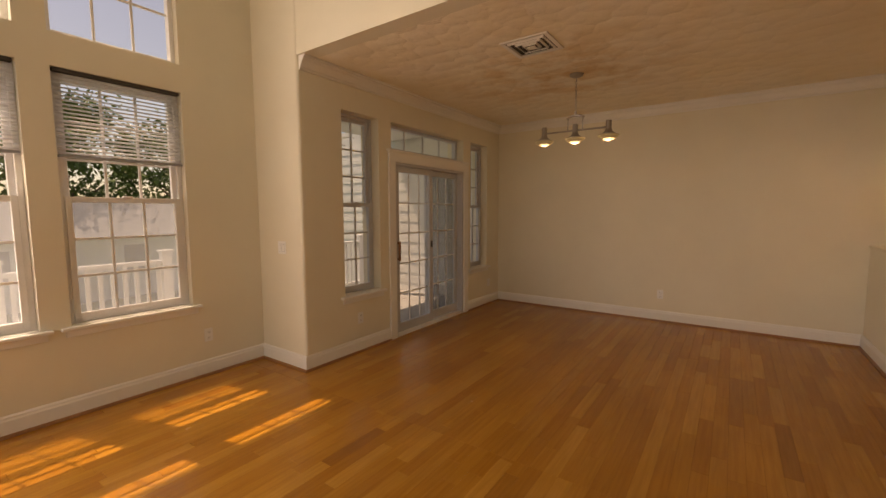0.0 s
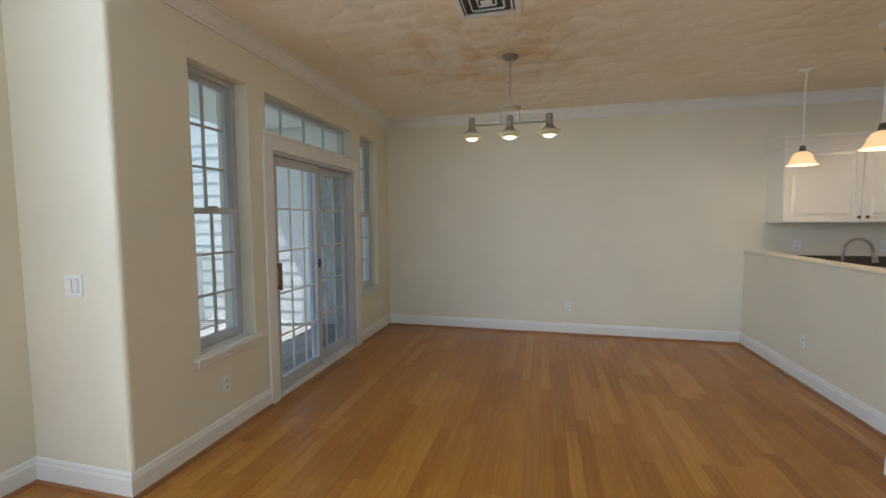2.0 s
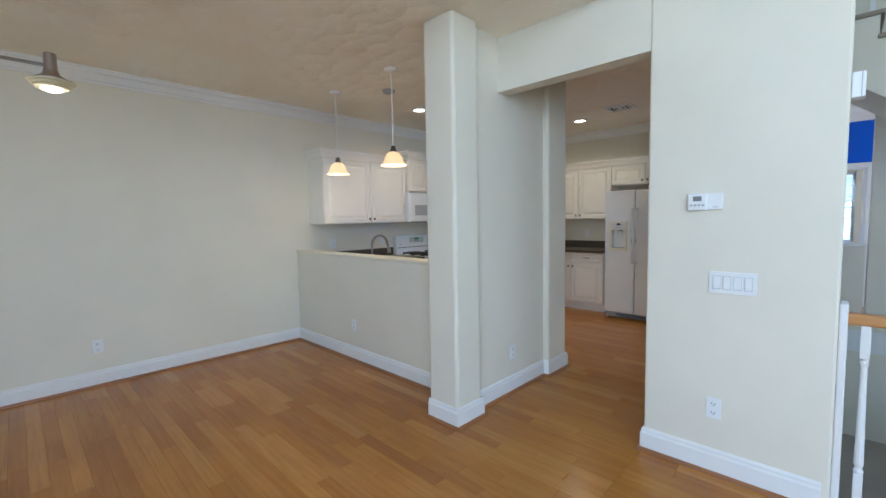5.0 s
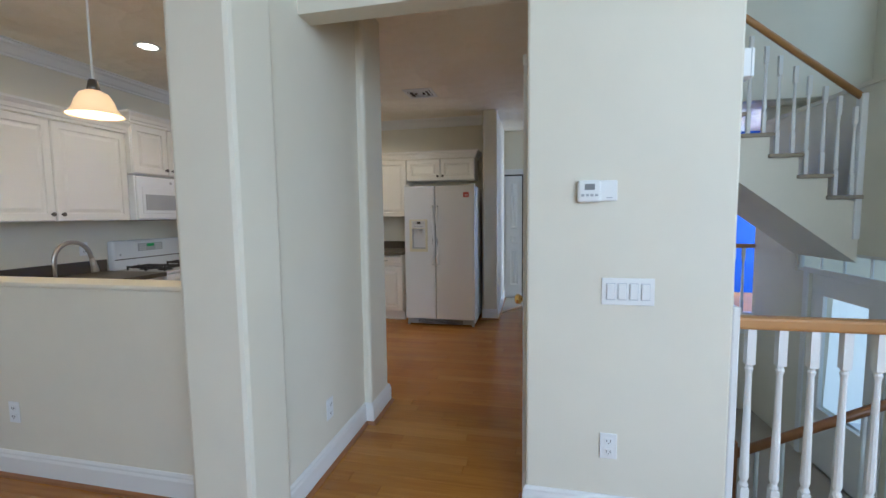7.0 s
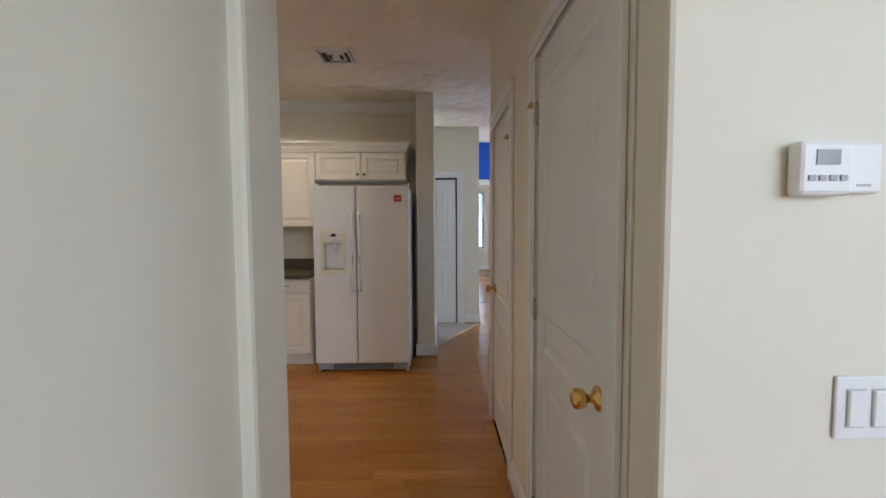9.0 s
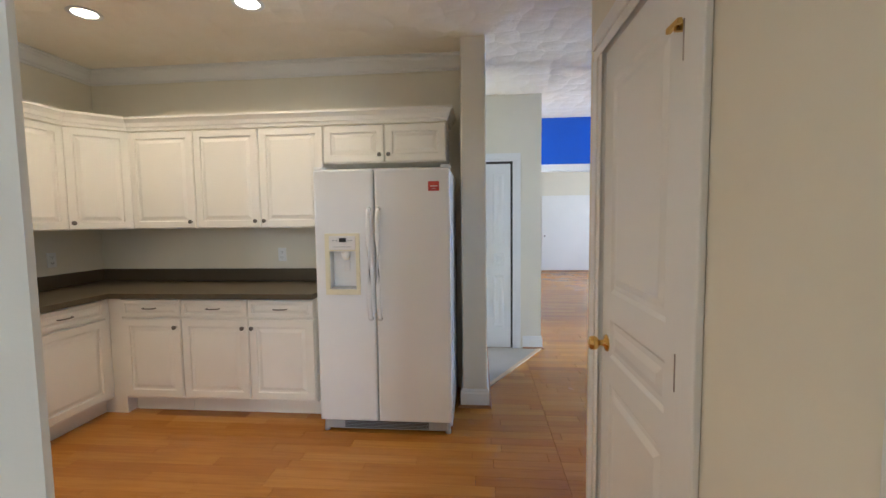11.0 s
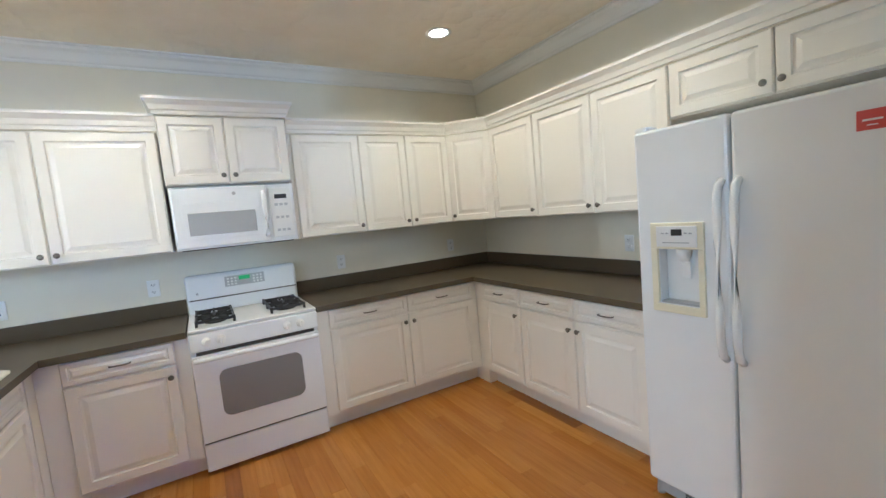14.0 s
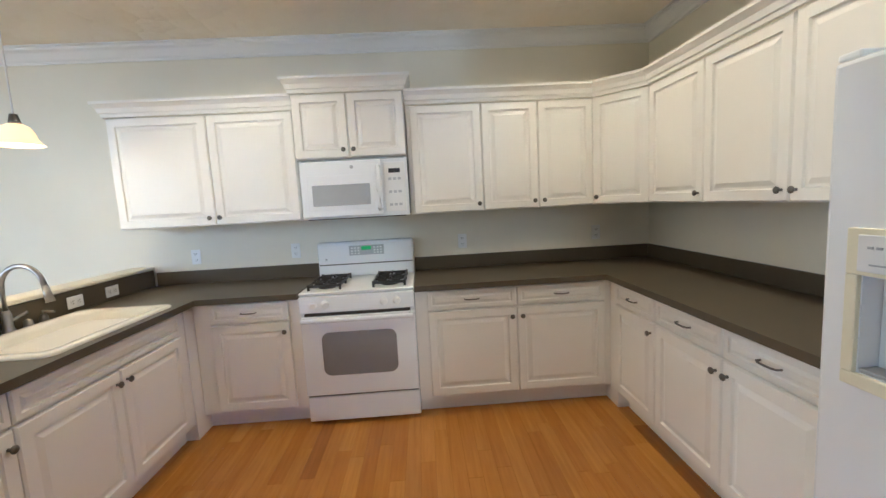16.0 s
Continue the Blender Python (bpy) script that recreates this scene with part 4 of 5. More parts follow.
def interior_door(m, name, w, h, knob_at, label, cw=0.085):
    o = tagged(new(name), label, "door", kind="structure")
    o.matrix_basis = m
    bm = panel_door(w - 0.006, h - 0.012)
    bmesh.ops.transform(bm, matrix=pose(0.003, 0.006, 0.008), verts=bm.verts[:])
    leaf = part("leaf", bm, WHITE, o)
    casing(o, w, h, cw)
    part("jamb", boxes((-0.012, 0.0, -0.01, 0.11, 0, h), (w, w + 0.012, -0.01, 0.11, 0, h), (-0.012, w + 0.012, -0.01, 0.11, h, h + 0.012)), WHITE, o)
    if knob_at is not None:
        door_knob(leaf, knob_at, 0.95, 0.006)
        hx = w - 0.002 if knob_at < w / 2 else 0.002
        for z in (0.22, 1.05, 1.82):
            part("hinge", rod(bmesh.new(), (hx, -0.006, z - 0.045), (hx, -0.006, z + 0.045), 0.007, seg=8), NICKEL, leaf, "nickel hinge")
    return o


# these face +y, so local x runs along -x
interior_door(pose(2.44, 2.356, 0, 0, 0, 180), "door_1", 0.69, 2.036, 0.63, "closed white panelled closet door with brass knob")
interior_door(pose(3.668, 2.356, 0, 0, 0, 180), "door_2", 0.636, 2.036, 0.06, "closed white narrow closet door with brass knob", 0.1)
hall_door = interior_door(pose(6.549, 2.768, 0, 0, 0, -90), "door_3", 0.30, 2.036, None, "white panelled bifold closet door in the hall")
part("gap", boxes((0.278, 0.30, 0.0, 0.006, 0.0, 2.036), (0.0, 0.278, 0.0, 0.006, 2.012, 2.036)), SEAM, hall_door, "dark gap round the bifold leaf")
for x in (1.75, 2.95):
    latch = thing("door_latch", pose(x + 0.72 if x < 2 else 3.06, 2.357, 1.86), "brass flip latch high on the closet casing", "latch")
    part("arm", boxes((-0.03, 0.03, 0.016, 0.026, -0.006, 0.006), (-0.005, 0.005, 0.0, 0.018, -0.012, 0.012)), BRASS, latch)

# doorway in the blue wall and the bright room behind
dw = tagged(new("doorway_casing"), "white painted casing round the blue wall's doorway", "trim", kind="structure")
dw.matrix_basis = pose(7.65, 2.16, 0, 0, 0, -90)
casing(dw, 0.84, 2.05, 0.08)
part("jamb", boxes((-0.002, 0.01, 0, 0.12, 0, 2.05), (0.83, 0.842, 0, 0.12, 0, 2.05), (0, 0.84, 0, 0.12, 2.04, 2.052)), WHITE, dw)
closet = tagged(new("door_4"), "plain white sliding closet door in the far room", "door", kind="structure")
closet.matrix_basis = pose(13.398, 1.15, 0, 0, 0, -90)
slab = part("leaf", boxes((0.0, 1.3, -0.03, 0.0, 0.02, 2.03), bevel=0.004), WHITE, closet)
part("finger_pull", rod(bmesh.new(), (0.08, -0.036, 0.95), (0.08, -0.03, 0.95), 0.025, seg=16), NICKEL, slab, "round nickel finger pull")

bm = bmesh.new()
lo = [bm.verts.new((x, y, 0.0)) for x, y in ((5.45, 2.774), (6.55, 2.165), (6.55, 2.774))]
hi = [bm.verts.new((x, y, 0.006)) for x, y in ((5.45, 2.774), (6.55, 2.165), (6.55, 2.774))]
bm.faces.new(hi)
for k in range(3):
    bm.faces.new((lo[k], lo[(k + 1) % 3], hi[(k + 1) % 3], hi[k]))
bmesh.ops.recalc_face_normals(bm, faces=bm.faces[:])
structure("tile_hall", bm, TILE, "beige tile patch before the hall closet", "floor")
bm = boxes((0, 1.257, -0.02, 0.02, 0.0, 0.009))
bmesh.ops.transform(bm, matrix=pose(5.45, 2.774, 0, 0, 0, -28.97), verts=bm.verts[:])
structure("threshold", bm, paint("pale_oak_strip", (0.6, 0.45, 0.27), 0.4, 0.1, 0.0), "pale oak strip along the tile edge", "trim")

# ---- windows ----


def pane_grid(bm, x0, x1, z0, z1, y0, y1, cols, rows, bar=0.016):
    for k in range(1, cols):
        x = x0 + (x1 - x0) * k / cols
        box(bm, x - bar / 2, x + bar / 2, y0, y1, z0, z1)
    for k in range(1, rows):
        z = z0 + (z1 - z0) * k / rows
        box(bm, x0, x1, y0 + 0.001, y1 - 0.001, z - bar / 2, z + bar / 2)
    return bm


def ring(x0, x1, z0, z1, y0, y1, t, bevel=0.003):
    return boxes((x0, x0 + t, y0, y1, z0, z1), (x1 - t, x1, y0, y1, z0, z1), (x0 + t, x1 - t, y0, y1, z0, z0 + t), (x0 + t, x1 - t, y0, y1, z1 - t, z1), bevel=bevel)


def glass_pane(parent, x0, x1, z0, z1, y):
    g = part("pane", boxes((x0, x1, y - 0.002, y + 0.002, z0, z1)), GLASS, parent, "clear glass")
    g.visible_shadow = False
    return g


def sash(parent, name, x0, x1, z0, z1, y, cols, rows, skin=VINYL):
    s = part(name, ring(x0, x1, z0, z1, y - 0.018, y + 0.018, 0.036), skin, parent)
    part("muntins", pane_grid(bmesh.new(), x0 + 0.036, x1 - 0.036, z0 + 0.036, z1 - 0.036, y - 0.008, y + 0.008, cols, rows), skin, s)
    glass_pane(s, x0 + 0.03, x1 - 0.03, z0 + 0.03, z1 - 0.03, y)
    return s


def window(m, name, w, h, cols, rows, label, depth=0.10, hung=True, sill=True, meet=0.5, skin=VINYL, screen=None):
    """Opening w by h with its lower corner at the origin, seen from -y."""
    o = tagged(new(name), label, "window", kind="structure")
    o.matrix_basis = m
    part("window_frame", ring(0.002, w - 0.002, 0.002, h - 0.002, depth - 0.035, depth + 0.03, 0.032), skin, o)
    if hung:
        zm = h * meet
        sash(o, "upper_sash", 0.034, w - 0.034, zm - 0.02, h - 0.034, depth + 0.01, cols, rows, skin)
        low = sash(o, "lower_sash", 0.034, w - 0.034, 0.034, zm + 0.02, depth - 0.028, cols, rows, skin)
        part("sash_lock", boxes((w / 2 - 0.03, w / 2 + 0.03, depth - 0.06, depth - 0.03, zm + 0.02, zm + 0.032), bevel=0.003), skin, low)
        if screen:
            part("insect_screen", boxes((0.034, w - 0.034, depth + 0.033, depth + 0.035, 0.034, zm)), screen, o, "fine woven insect screen")
    else:
        part("muntins", pane_grid(bmesh.new(), 0.034, w - 0.034, 0.034, h - 0.034, depth - 0.008, depth + 0.008, cols, rows), skin, o)
        glass_pane(o, 0.03, w - 0.03, 0.03, h - 0.03, depth)
    if sill:
        s = part("window_sill", boxes((-0.06, w + 0.06, -0.045, 0.0, -0.028, -0.002), bevel=0.006), WHITE, o)
        part("stool", boxes((0.003, w - 0.003, -0.001, depth - 0.036, -0.01, 0.003)), WHITE, s)
        part("apron", boxes((-0.035, w + 0.035, -0.016, 0.0, -0.075, -0.028), bevel=0.005), WHITE, s)
    return o


for k, y in enumerate((1.11, 0.16)):
    window(pose(XL, y, 0.64, 0, 0, 90), "window_%d" % (k + 1), 0.79, 1.75, 3, 3, "tall white double-hung window with grids and raised blind", screen=SCREEN)
    window(pose(XL, y, 2.61, 0, 0, 90), "window_%d" % (k + 3), 0.79, 1.14, 3, 3, "high white fixed window with grids", hung=False, sill=False)
    b = thing("window_blind", pose(XL, y, 1.8, 0, 0, 90), "half-raised pale horizontal blind in the window", "blind", "living room blinds")
    part("head_rail", boxes((0.012, 0.778, 0.008, 0.05, 0.563, 0.588), bevel=0.003), SEAM, b, "dark head rail")
    for q in range(19):
        bm = boxes((0.014, 0.776, -0.024, 0.024, -0.0012, 0.0012))
        bmesh.ops.transform(bm, matrix=pose(0, 0.03, 0.03 + q * 0.0272, 22, 0, 0), verts=bm.verts[:])
        part("slat", bm, SLAT, b)
    part("bottom_rail", boxes((0.012, 0.778, 0.012, 0.05, 0.0, 0.018), bevel=0.003), SCREENGREY, b, "grey bottom rail")
# backlit shade is put into the frame colour of these three windows
window(pose(XW, 3.0, 0.6, 0, 0, 90), "window_5", 0.5, 1.785, 2, 3, "narrow white double-hung window with grids, shaded grey, beside the patio door", depth=0.14, skin=BACKLIT_AND_GREY)
window(pose(XW, 5.34, 0.6, 0, 0, 90), "window_6", 0.48, 1.785, 2, 3, "narrow white double-hung window with grids, shaded grey, beside the patio door", depth=0.14, skin=BACKLIT_AND_GREY)
window(pose(XW, 3.69, 2.1, 0, 0, 90), "window_7", 1.46, 0.285, 4, 1, "transom window with grids over the patio door", depth=0.14, skin=BACKLIT_AND_GREY, hung=False, sill=False)

# sliding patio door
pd = tagged(new("patio_door"), "closed white sliding patio door with glass grids", "door", kind="structure")
pd.matrix_basis = pose(XW, 3.74, 0, 0, 0, 90)
PW, PH = 1.41, 1.965
# frame and leaves carry the backlit shade as grey; the muntins stay white
part("door_frame", boxes((0.0, 0.03, 0.0, 0.14, 0, PH), (PW - 0.03, PW, 0.0, 0.14, 0, PH), (0.03, PW - 0.03, 0.0, 0.14, PH - 0.03, PH)), BACKLIT_AND_GREY, pd)
part("track", boxes((0.03, PW - 0.03, 0.01, 0.14, 0.0, 0.03), (0.03, PW - 0.03, 0.005, 0.02, 0.0, 0.04)), VINYL, pd, "white door track")
part("casing", boxes((-0.108, -0.001, -0.022, 0, 0, PH + 0.12), bevel=0.006), WHITE, pd)
part("casing", boxes((PW + 0.001, PW + 0.108, -0.022, 0, 0, PH + 0.12), bevel=0.006), WHITE, pd)
part("head_casing", boxes((-0.107, PW + 0.107, -0.024, -0.001, PH, PH + 0.115), (-0.125, PW + 0.125, -0.036, -0.001, PH + 0.105, PH + 0.128), bevel=0.005), WHITE, pd)
for nm, x0, x1, y in (("sliding_leaf", 0.032, 0.735, 0.045), ("fixed_leaf", 0.675, PW - 0.032, 0.095)):
    leaf = part(nm, boxes((x0, x0 + 0.065, y - 0.02, y + 0.02, 0.04, PH - 0.032), (x1 - 0.065, x1, y - 0.02, y + 0.02, 0.04, PH - 0.032), (x0 + 0.065, x1 - 0.065, y - 0.02, y + 0.02, 0.04, 0.14), (x0 + 0.065, x1 - 0.065, y - 0.02, y + 0.02, PH - 0.10, PH - 0.032), bevel=0.003), BACKLIT_AND_GREY, pd)
    part("muntins", pane_grid(bmesh.new(), x0 + 0.065, x1 - 0.065, 0.14, PH - 0.10, y - 0.006, y + 0.006, 3, 5, 0.014), VINYL, leaf)
    glass_pane(leaf, x0 + 0.06, x1 - 0.06, 0.135, PH - 0.095, y)
    if nm == "sliding_leaf":
        part("handle", boxes((x0 + 0.02, x0 + 0.045, y - 0.062, y - 0.042, 0.87, 1.09), (x0 + 0.025, x0 + 0.04, y - 0.045, y - 0.02, 0.88, 0.90), (x0 + 0.025, x0 + 0.04, y - 0.045, y - 0.02, 1.06, 1.08), bevel=0.004), DARKOAK, leaf, "brown wooden pull handle")
        part("latch", boxes((x1 - 0.05, x1 - 0.02, y - 0.032, y - 0.02, 0.98, 1.06), bevel=0.003), BLACK, leaf, "black latch")
part("insect_screen", boxes((0.70, PW - 0.04, 0.124, 0.126, 0.05, PH - 0.04)), DARKSCREEN, pd, "grey woven screen behind the fixed leaf")

# ---- lamps and ceiling fixtures ----
ch = thing("chandelier", pose(-1.18, 4.40, 0), "brushed nickel bar chandelier with three lit glass-ringed lamps", "chandelier")
part("canopy", lathe(bmesh.new(), [(0.0, CZ - 0.001), (0.066, CZ - 0.001), (0.062, CZ - 0.016), (0.03, CZ - 0.03), (0.01, CZ - 0.036), (0.0, CZ - 0.036)]), NICKEL, ch, "", True)
for k in range(11):
    a = []
    for j in range(13):
        t = radians(30 * j)
        u, v = 0.008 * math.cos(t), 0.018 * math.sin(t)
        a.append((u if k % 2 else 0, 0 if k % 2 else u, CZ - 0.05 - k * 0.030 + v))
    part("chain_link", tube(bmesh.new(), a, 0.0022, 6), NICKEL, ch)
part("arch", tube(bmesh.new(), [(-0.085, 0, 2.325), (-0.05, 0, 2.342), (0, 0, 2.348), (0.05, 0, 2.342), (0.085, 0, 2.325)], 0.011, 8), NICKEL, ch, "", True)
part("loop", tube(bmesh.new(), [(0, 0, 2.345), (0, 0, 2.385)], 0.012, 10), NICKEL, ch)
for x in (-0.072, 0.072):
    part("upright", rod(bmesh.new(), (x, 0, 2.205), (x, 0, 2.33), 0.006), NICKEL, ch)
part("bar", rod(bmesh.new(), (-0.31, 0, 2.205), (0.31, 0, 2.205), 0.0085), NICKEL, ch, "", True)
for x in (-0.312, 0.0, 0.312):
    s = part("lamp_head", lathe(bmesh.new(), [(0.0, 2.265), (0.024, 2.265), (0.026, 2.255), (0.026, 2.19), (0.034, 2.165), (0.06, 2.145), (0.068, 2.138), (0.0, 2.136)], (x, 0, 0)), NICKEL, ch, "", True)
    for r, z in ((0.092, 2.130), (0.080, 2.117), (0.066, 2.104)):
        part("glass_ring", lathe(bmesh.new(), [(0.03, z), (r, z), (r + 0.004, z - 0.004), (r, z - 0.008), (0.03, z - 0.008), (0.03, z)], (x, 0, 0)), RING_GLOW, s, "frosted glowing glass ring", True)
    part("lens", lathe(bmesh.new(), [(0.046, 2.097), (0.043, 2.088), (0.026, 2.081), (0.0, 2.079)], (x, 0, 0)), LAMP_GLOW, s, "lit bulb lens", True)
    bulb("chandelier_light", (-1.18 + x, 4.40, 2.05), 1.2, WARM)

for y in (4.435, 5.34):
    p = thing("pendant_lamp", pose(1.34, y, 0), "lit amber glass bell pendant over the half wall", "lamp", "pendants over the half wall")
    part("canopy", lathe(bmesh.new(), [(0.0, CZ - 0.001), (0.062, CZ - 0.001), (0.058, CZ - 0.015), (0.02, CZ - 0.026), (0.0, CZ - 0.026)]), WHITE, p, "", True)
    part("stem", rod(bmesh.new(), (0, 0, 2.05), (0, 0, CZ - 0.02), 0.005), WHITE, p)
    part("socket", lathe(bmesh.new(), [(0.0, 2.07), (0.018, 2.068), (0.026, 2.03), (0.03, 2.012), (0.0, 2.01)]), PEWTER, p, "dark pewter socket cap", True)
    part("shade", lathe(bmesh.new(), [(0.03, 2.015), (0.058, 2.0), (0.078, 1.965), (0.09, 1.925), (0.112, 1.898), (0.118, 1.895), (0.105, 1.905), (0.086, 1.935), (0.07, 1.97), (0.05, 1.998), (0.03, 2.012)]), SHADE_GLOW, p, "amber frosted bell shade", True)
    part("bulb", lathe(bmesh.new(), [(0.0, 1.925), (0.02, 1.93), (0.028, 1.95), (0.02, 1.985), (0.012, 2.01), (0.0, 2.01)]), LAMP_GLOW, p, "lit bulb", True)
    bulb("pendant_light", (1.34, y, 1.88), 1.6, WARM)

for x, y in ((4.5, 5.27), (4.5, 4.205), (2.46, 5.28), (2.6, 4.3)):
    c = thing("recessed_light", pose(x, y, CZ), "lit recessed ceiling can with white trim", "ceiling light", "kitchen ceiling cans")
    part("trim_ring", lathe(bmesh.new(), [(0.066, -0.001), (0.092, -0.001), (0.094, -0.005), (0.088, -0.008), (0.068, -0.006), (0.066, -0.001)]), WHITE, c, "", True)
    part("lens", lathe(bmesh.new(), [(0.067, -0.003), (0.04, -0.006), (0.0, -0.007)]), CAN_GLOW, c, "glowing lens", True)
    d = bpy.data.lights.new("can_light", "AREA")
    d.shape, d.size, d.energy, d.color, d.spread = "DISK", 0.13, 2.8, (1.0, 0.74, 0.46), radians(150)
    o = new("can_light", d)
    o.matrix_world = look((x, y, CZ - 0.012), (x, y, 0))


def ceiling_vent(x0, x1, y0, y1):
    cx, cy = (x0 + x1) / 2, (y0 + y1) / 2
    hx, hy = (x1 - x0) / 2, (y1 - y0) / 2
    o = thing("ceiling_vent", pose(cx, cy, CZ), "white louvred air vent with dark slots in the ceiling", "vent", "ceiling vents")
    part("frame", boxes((-hx, -hx + 0.035, -hy, hy, -0.012, -0.001), (hx - 0.035, hx, -hy, hy, -0.012, -0.001), (-hx + 0.035, hx - 0.035, -hy, -hy + 0.035, -0.012, -0.001), (-hx + 0.035, hx - 0.035, hy - 0.035, hy, -0.012, -0.001), bevel=0.004), WHITE, o)
    part("backing", boxes((-hx + 0.035, hx - 0.035, -hy + 0.035, hy - 0.035, -0.004, -0.001)), SEAM, o, "dark duct behind the louvres")
    for k in range(3):
        a = 0.045 + k * 0.045
        ax, ay = hx - a, hy - a
        if ax < 0.02 or ay < 0.02:
            continue
        bm = bmesh.new()
        sweep(bm, [(0.0, -0.006), (0.009, -0.02), (0.012, -0.018), (0.003, -0.004)], [(-ax, -ay, 0), (-ax, ay, 0), (ax, ay, 0), (ax, -ay, 0), (-ax, -ay + 0.001, 0)])
        part("louvre", bm, WHITE, o)
    part("centre_plate", boxes((-0.035, 0.035, -0.03, 0.03, -0.024, -0.018), bevel=0.003), WHITE, o)


ceiling_vent(-1.445, -1.055, 3.30, 3.68)
ceiling_vent(4.02, 4.34, 3.38, 3.70)
sd = thing("smoke_detector", pose(1.705, 4.93, CZ), "round grey ceiling disc near the pendants", "detector")
part("body", lathe(bmesh.new(), [(0.0, -0.03), (0.05, -0.03), (0.062, -0.02), (0.066, -0.001), (0.0, -0.001)]), GREYP, sd, "", True)

# ---- balustrade and stairs ----


def baluster(bm_h, z0):
    """A turned baluster of square blocks and a slim tapered shaft."""
    bm = boxes((-0.016, 0.016, -0.016, 0.016, z0, z0 + 0.19), (-0.016, 0.016, -0.016, 0.016, z0 + bm_h - 0.15, z0 + bm_h))
    lathe(bm, [(0.016, z0 + 0.19), (0.019, z0 + 0.20), (0.012, z0 + 0.215), (0.018, z0 + 0.235), (0.016, z0 + 0.34), (0.011, z0 + bm_h - 0.19), (0.016, z0 + bm_h - 0.17), (0.012, z0 + bm_h - 0.16), (0.016, z0 + bm_h - 0.15)], seg=10)
    return mesh_of("baluster", bm, WHITE)


bal = thing("balustrade", pose(1.58, 0, 0), "white turned balusters under an oak handrail beside the stairwell", "railing")
part("handrail", boxes((-0.03, 0.03, -0.60, 1.53, 0.902, 0.955), bevel=0.012), OAK, bal, "honey oak handrail")
part("shoe_rail", boxes((-0.07, 0.06, -0.60, 1.53, 0.0, 0.022), bevel=0.004), WHITE, bal)
part("half_newel", boxes((-0.05, 0.05, 1.50, 1.529, 0, 1.0), bevel=0.006), WHITE, bal)
me = baluster(0.88, 0.022)
for k in range(17):
    ob = new("baluster", me)
    ob.parent = bal
    ob.location = (0, 1.44 - k * 0.113, 0)

st = thing("upper_stairs", pose(4.2, -0.618, 1.32), "carpeted stairs with white stringer, balusters and oak rail", "stairs")
NS = 9
bm = bmesh.new()
prof = [(0.0, -0.42), (0.0, 0.0)]
for k in range(NS):
    prof += [(0.02 + k * 0.245, k * 0.200), (0.02 + k * 0.245, (k + 1) * 0.200 - 0.03)] if k else [(0.02, 0.0), (0.02, 0.148)]
prof += [(0.02 + NS * 0.245, NS * 0.200 - 0.03), (0.02 + NS * 0.245, (NS - 1) * 0.200 - 0.30)]
a = [bm.verts.new((0.0, y, z)) for y, z in prof]
b = [bm.verts.new((0.95, y, z)) for y, z in prof]
bm.faces.new(a), bm.faces.new(b[::-1])
for k in range(len(a)):
    bm.faces.new((a[k], b[k], b[(k + 1) % len(a)], a[(k + 1) % len(a)]))
bmesh.ops.recalc_face_normals(bm, faces=bm.faces[:])
part("stringer", bm, WALL, st, "cream stringer and soffit")
for k in range(NS):
    part("tread", boxes((-0.035, 0.94, k * 0.245 - 0.012, k * 0.245 + 0.275, (k + 1) * 0.200 - 0.03, (k + 1) * 0.200 + 0.008), bevel=0.012), CARPET, st, "tan carpeted tread")
me = baluster(0.80, 0.0)
for k in range(NS):
    for q in (0.07, 0.20):
        ob = new("baluster", me)
        ob.parent = st
        ob.location = (0.02, k * 0.245 + q, (k + 1) * 0.200 + 0.006)
        ob.scale = (1, 1, (0.80 + (q - 0.07) * 0.8) / 0.80)
bm = bmesh.new()
tube(bm, [(0.02, -0.0, 1.07), (0.02, NS * 0.245, 1.07 + NS * 0.200)], 0.03, 12)
part("handrail", bm, OAK, st, "honey oak handrail", True)
part("newel", boxes((-0.02, 0.06, -0.002, 0.05, -0.2, 1.12), bevel=0.006), WHITE, st)

dn = thing("lower_rail", pose(2.75, 0, 0), "dark oak rail and newel of the lower stairs with white balusters", "railing")
part("newel", boxes((-0.035, 0.035, 0.95, 1.02, -1.32, -0.18), bevel=0.008), DARKOAK, dn)
bm = bmesh.new()
tube(bm, [(0.0, 0.98, -0.29), (0.0, -0.55, 0.48)], 0.03, 12)
part("handrail", bm, DARKOAK, dn, "dark oak handrail", True)
for k in range(9):
    y = 0.82 - k * 0.15
    part("baluster", rod(bmesh.new(), (0, y, -1.32), (0, y, -0.31 + (0.98 - y) * 0.503), 0.014, 0.012, 8), WHITE, dn)

fb = thing("foyer_balustrade", pose(5.95, 0, 0), "white balusters under an oak rail across the foyer", "railing")
part("handrail", boxes((-0.03, 0.03, -0.6, 1.08, 0.902, 0.955), bevel=0.012), OAK, fb, "honey oak handrail")
me = baluster(0.88, 0.022)
part("shoe_rail", boxes((-0.05, 0.05, -0.6, 1.08, 0.0, 0.022)), WHITE, fb)
for k in range(14):
    ob = new("baluster", me)
    ob.parent = fb
    ob.location = (0, 1.0 - k * 0.113, 0)
structure("foyer_cap", boxes((5.86, 6.02, 1.31, 1.64, 1.001, 1.03), bevel=0.006), WHITE, "white cap of the foyer half wall", "trim")

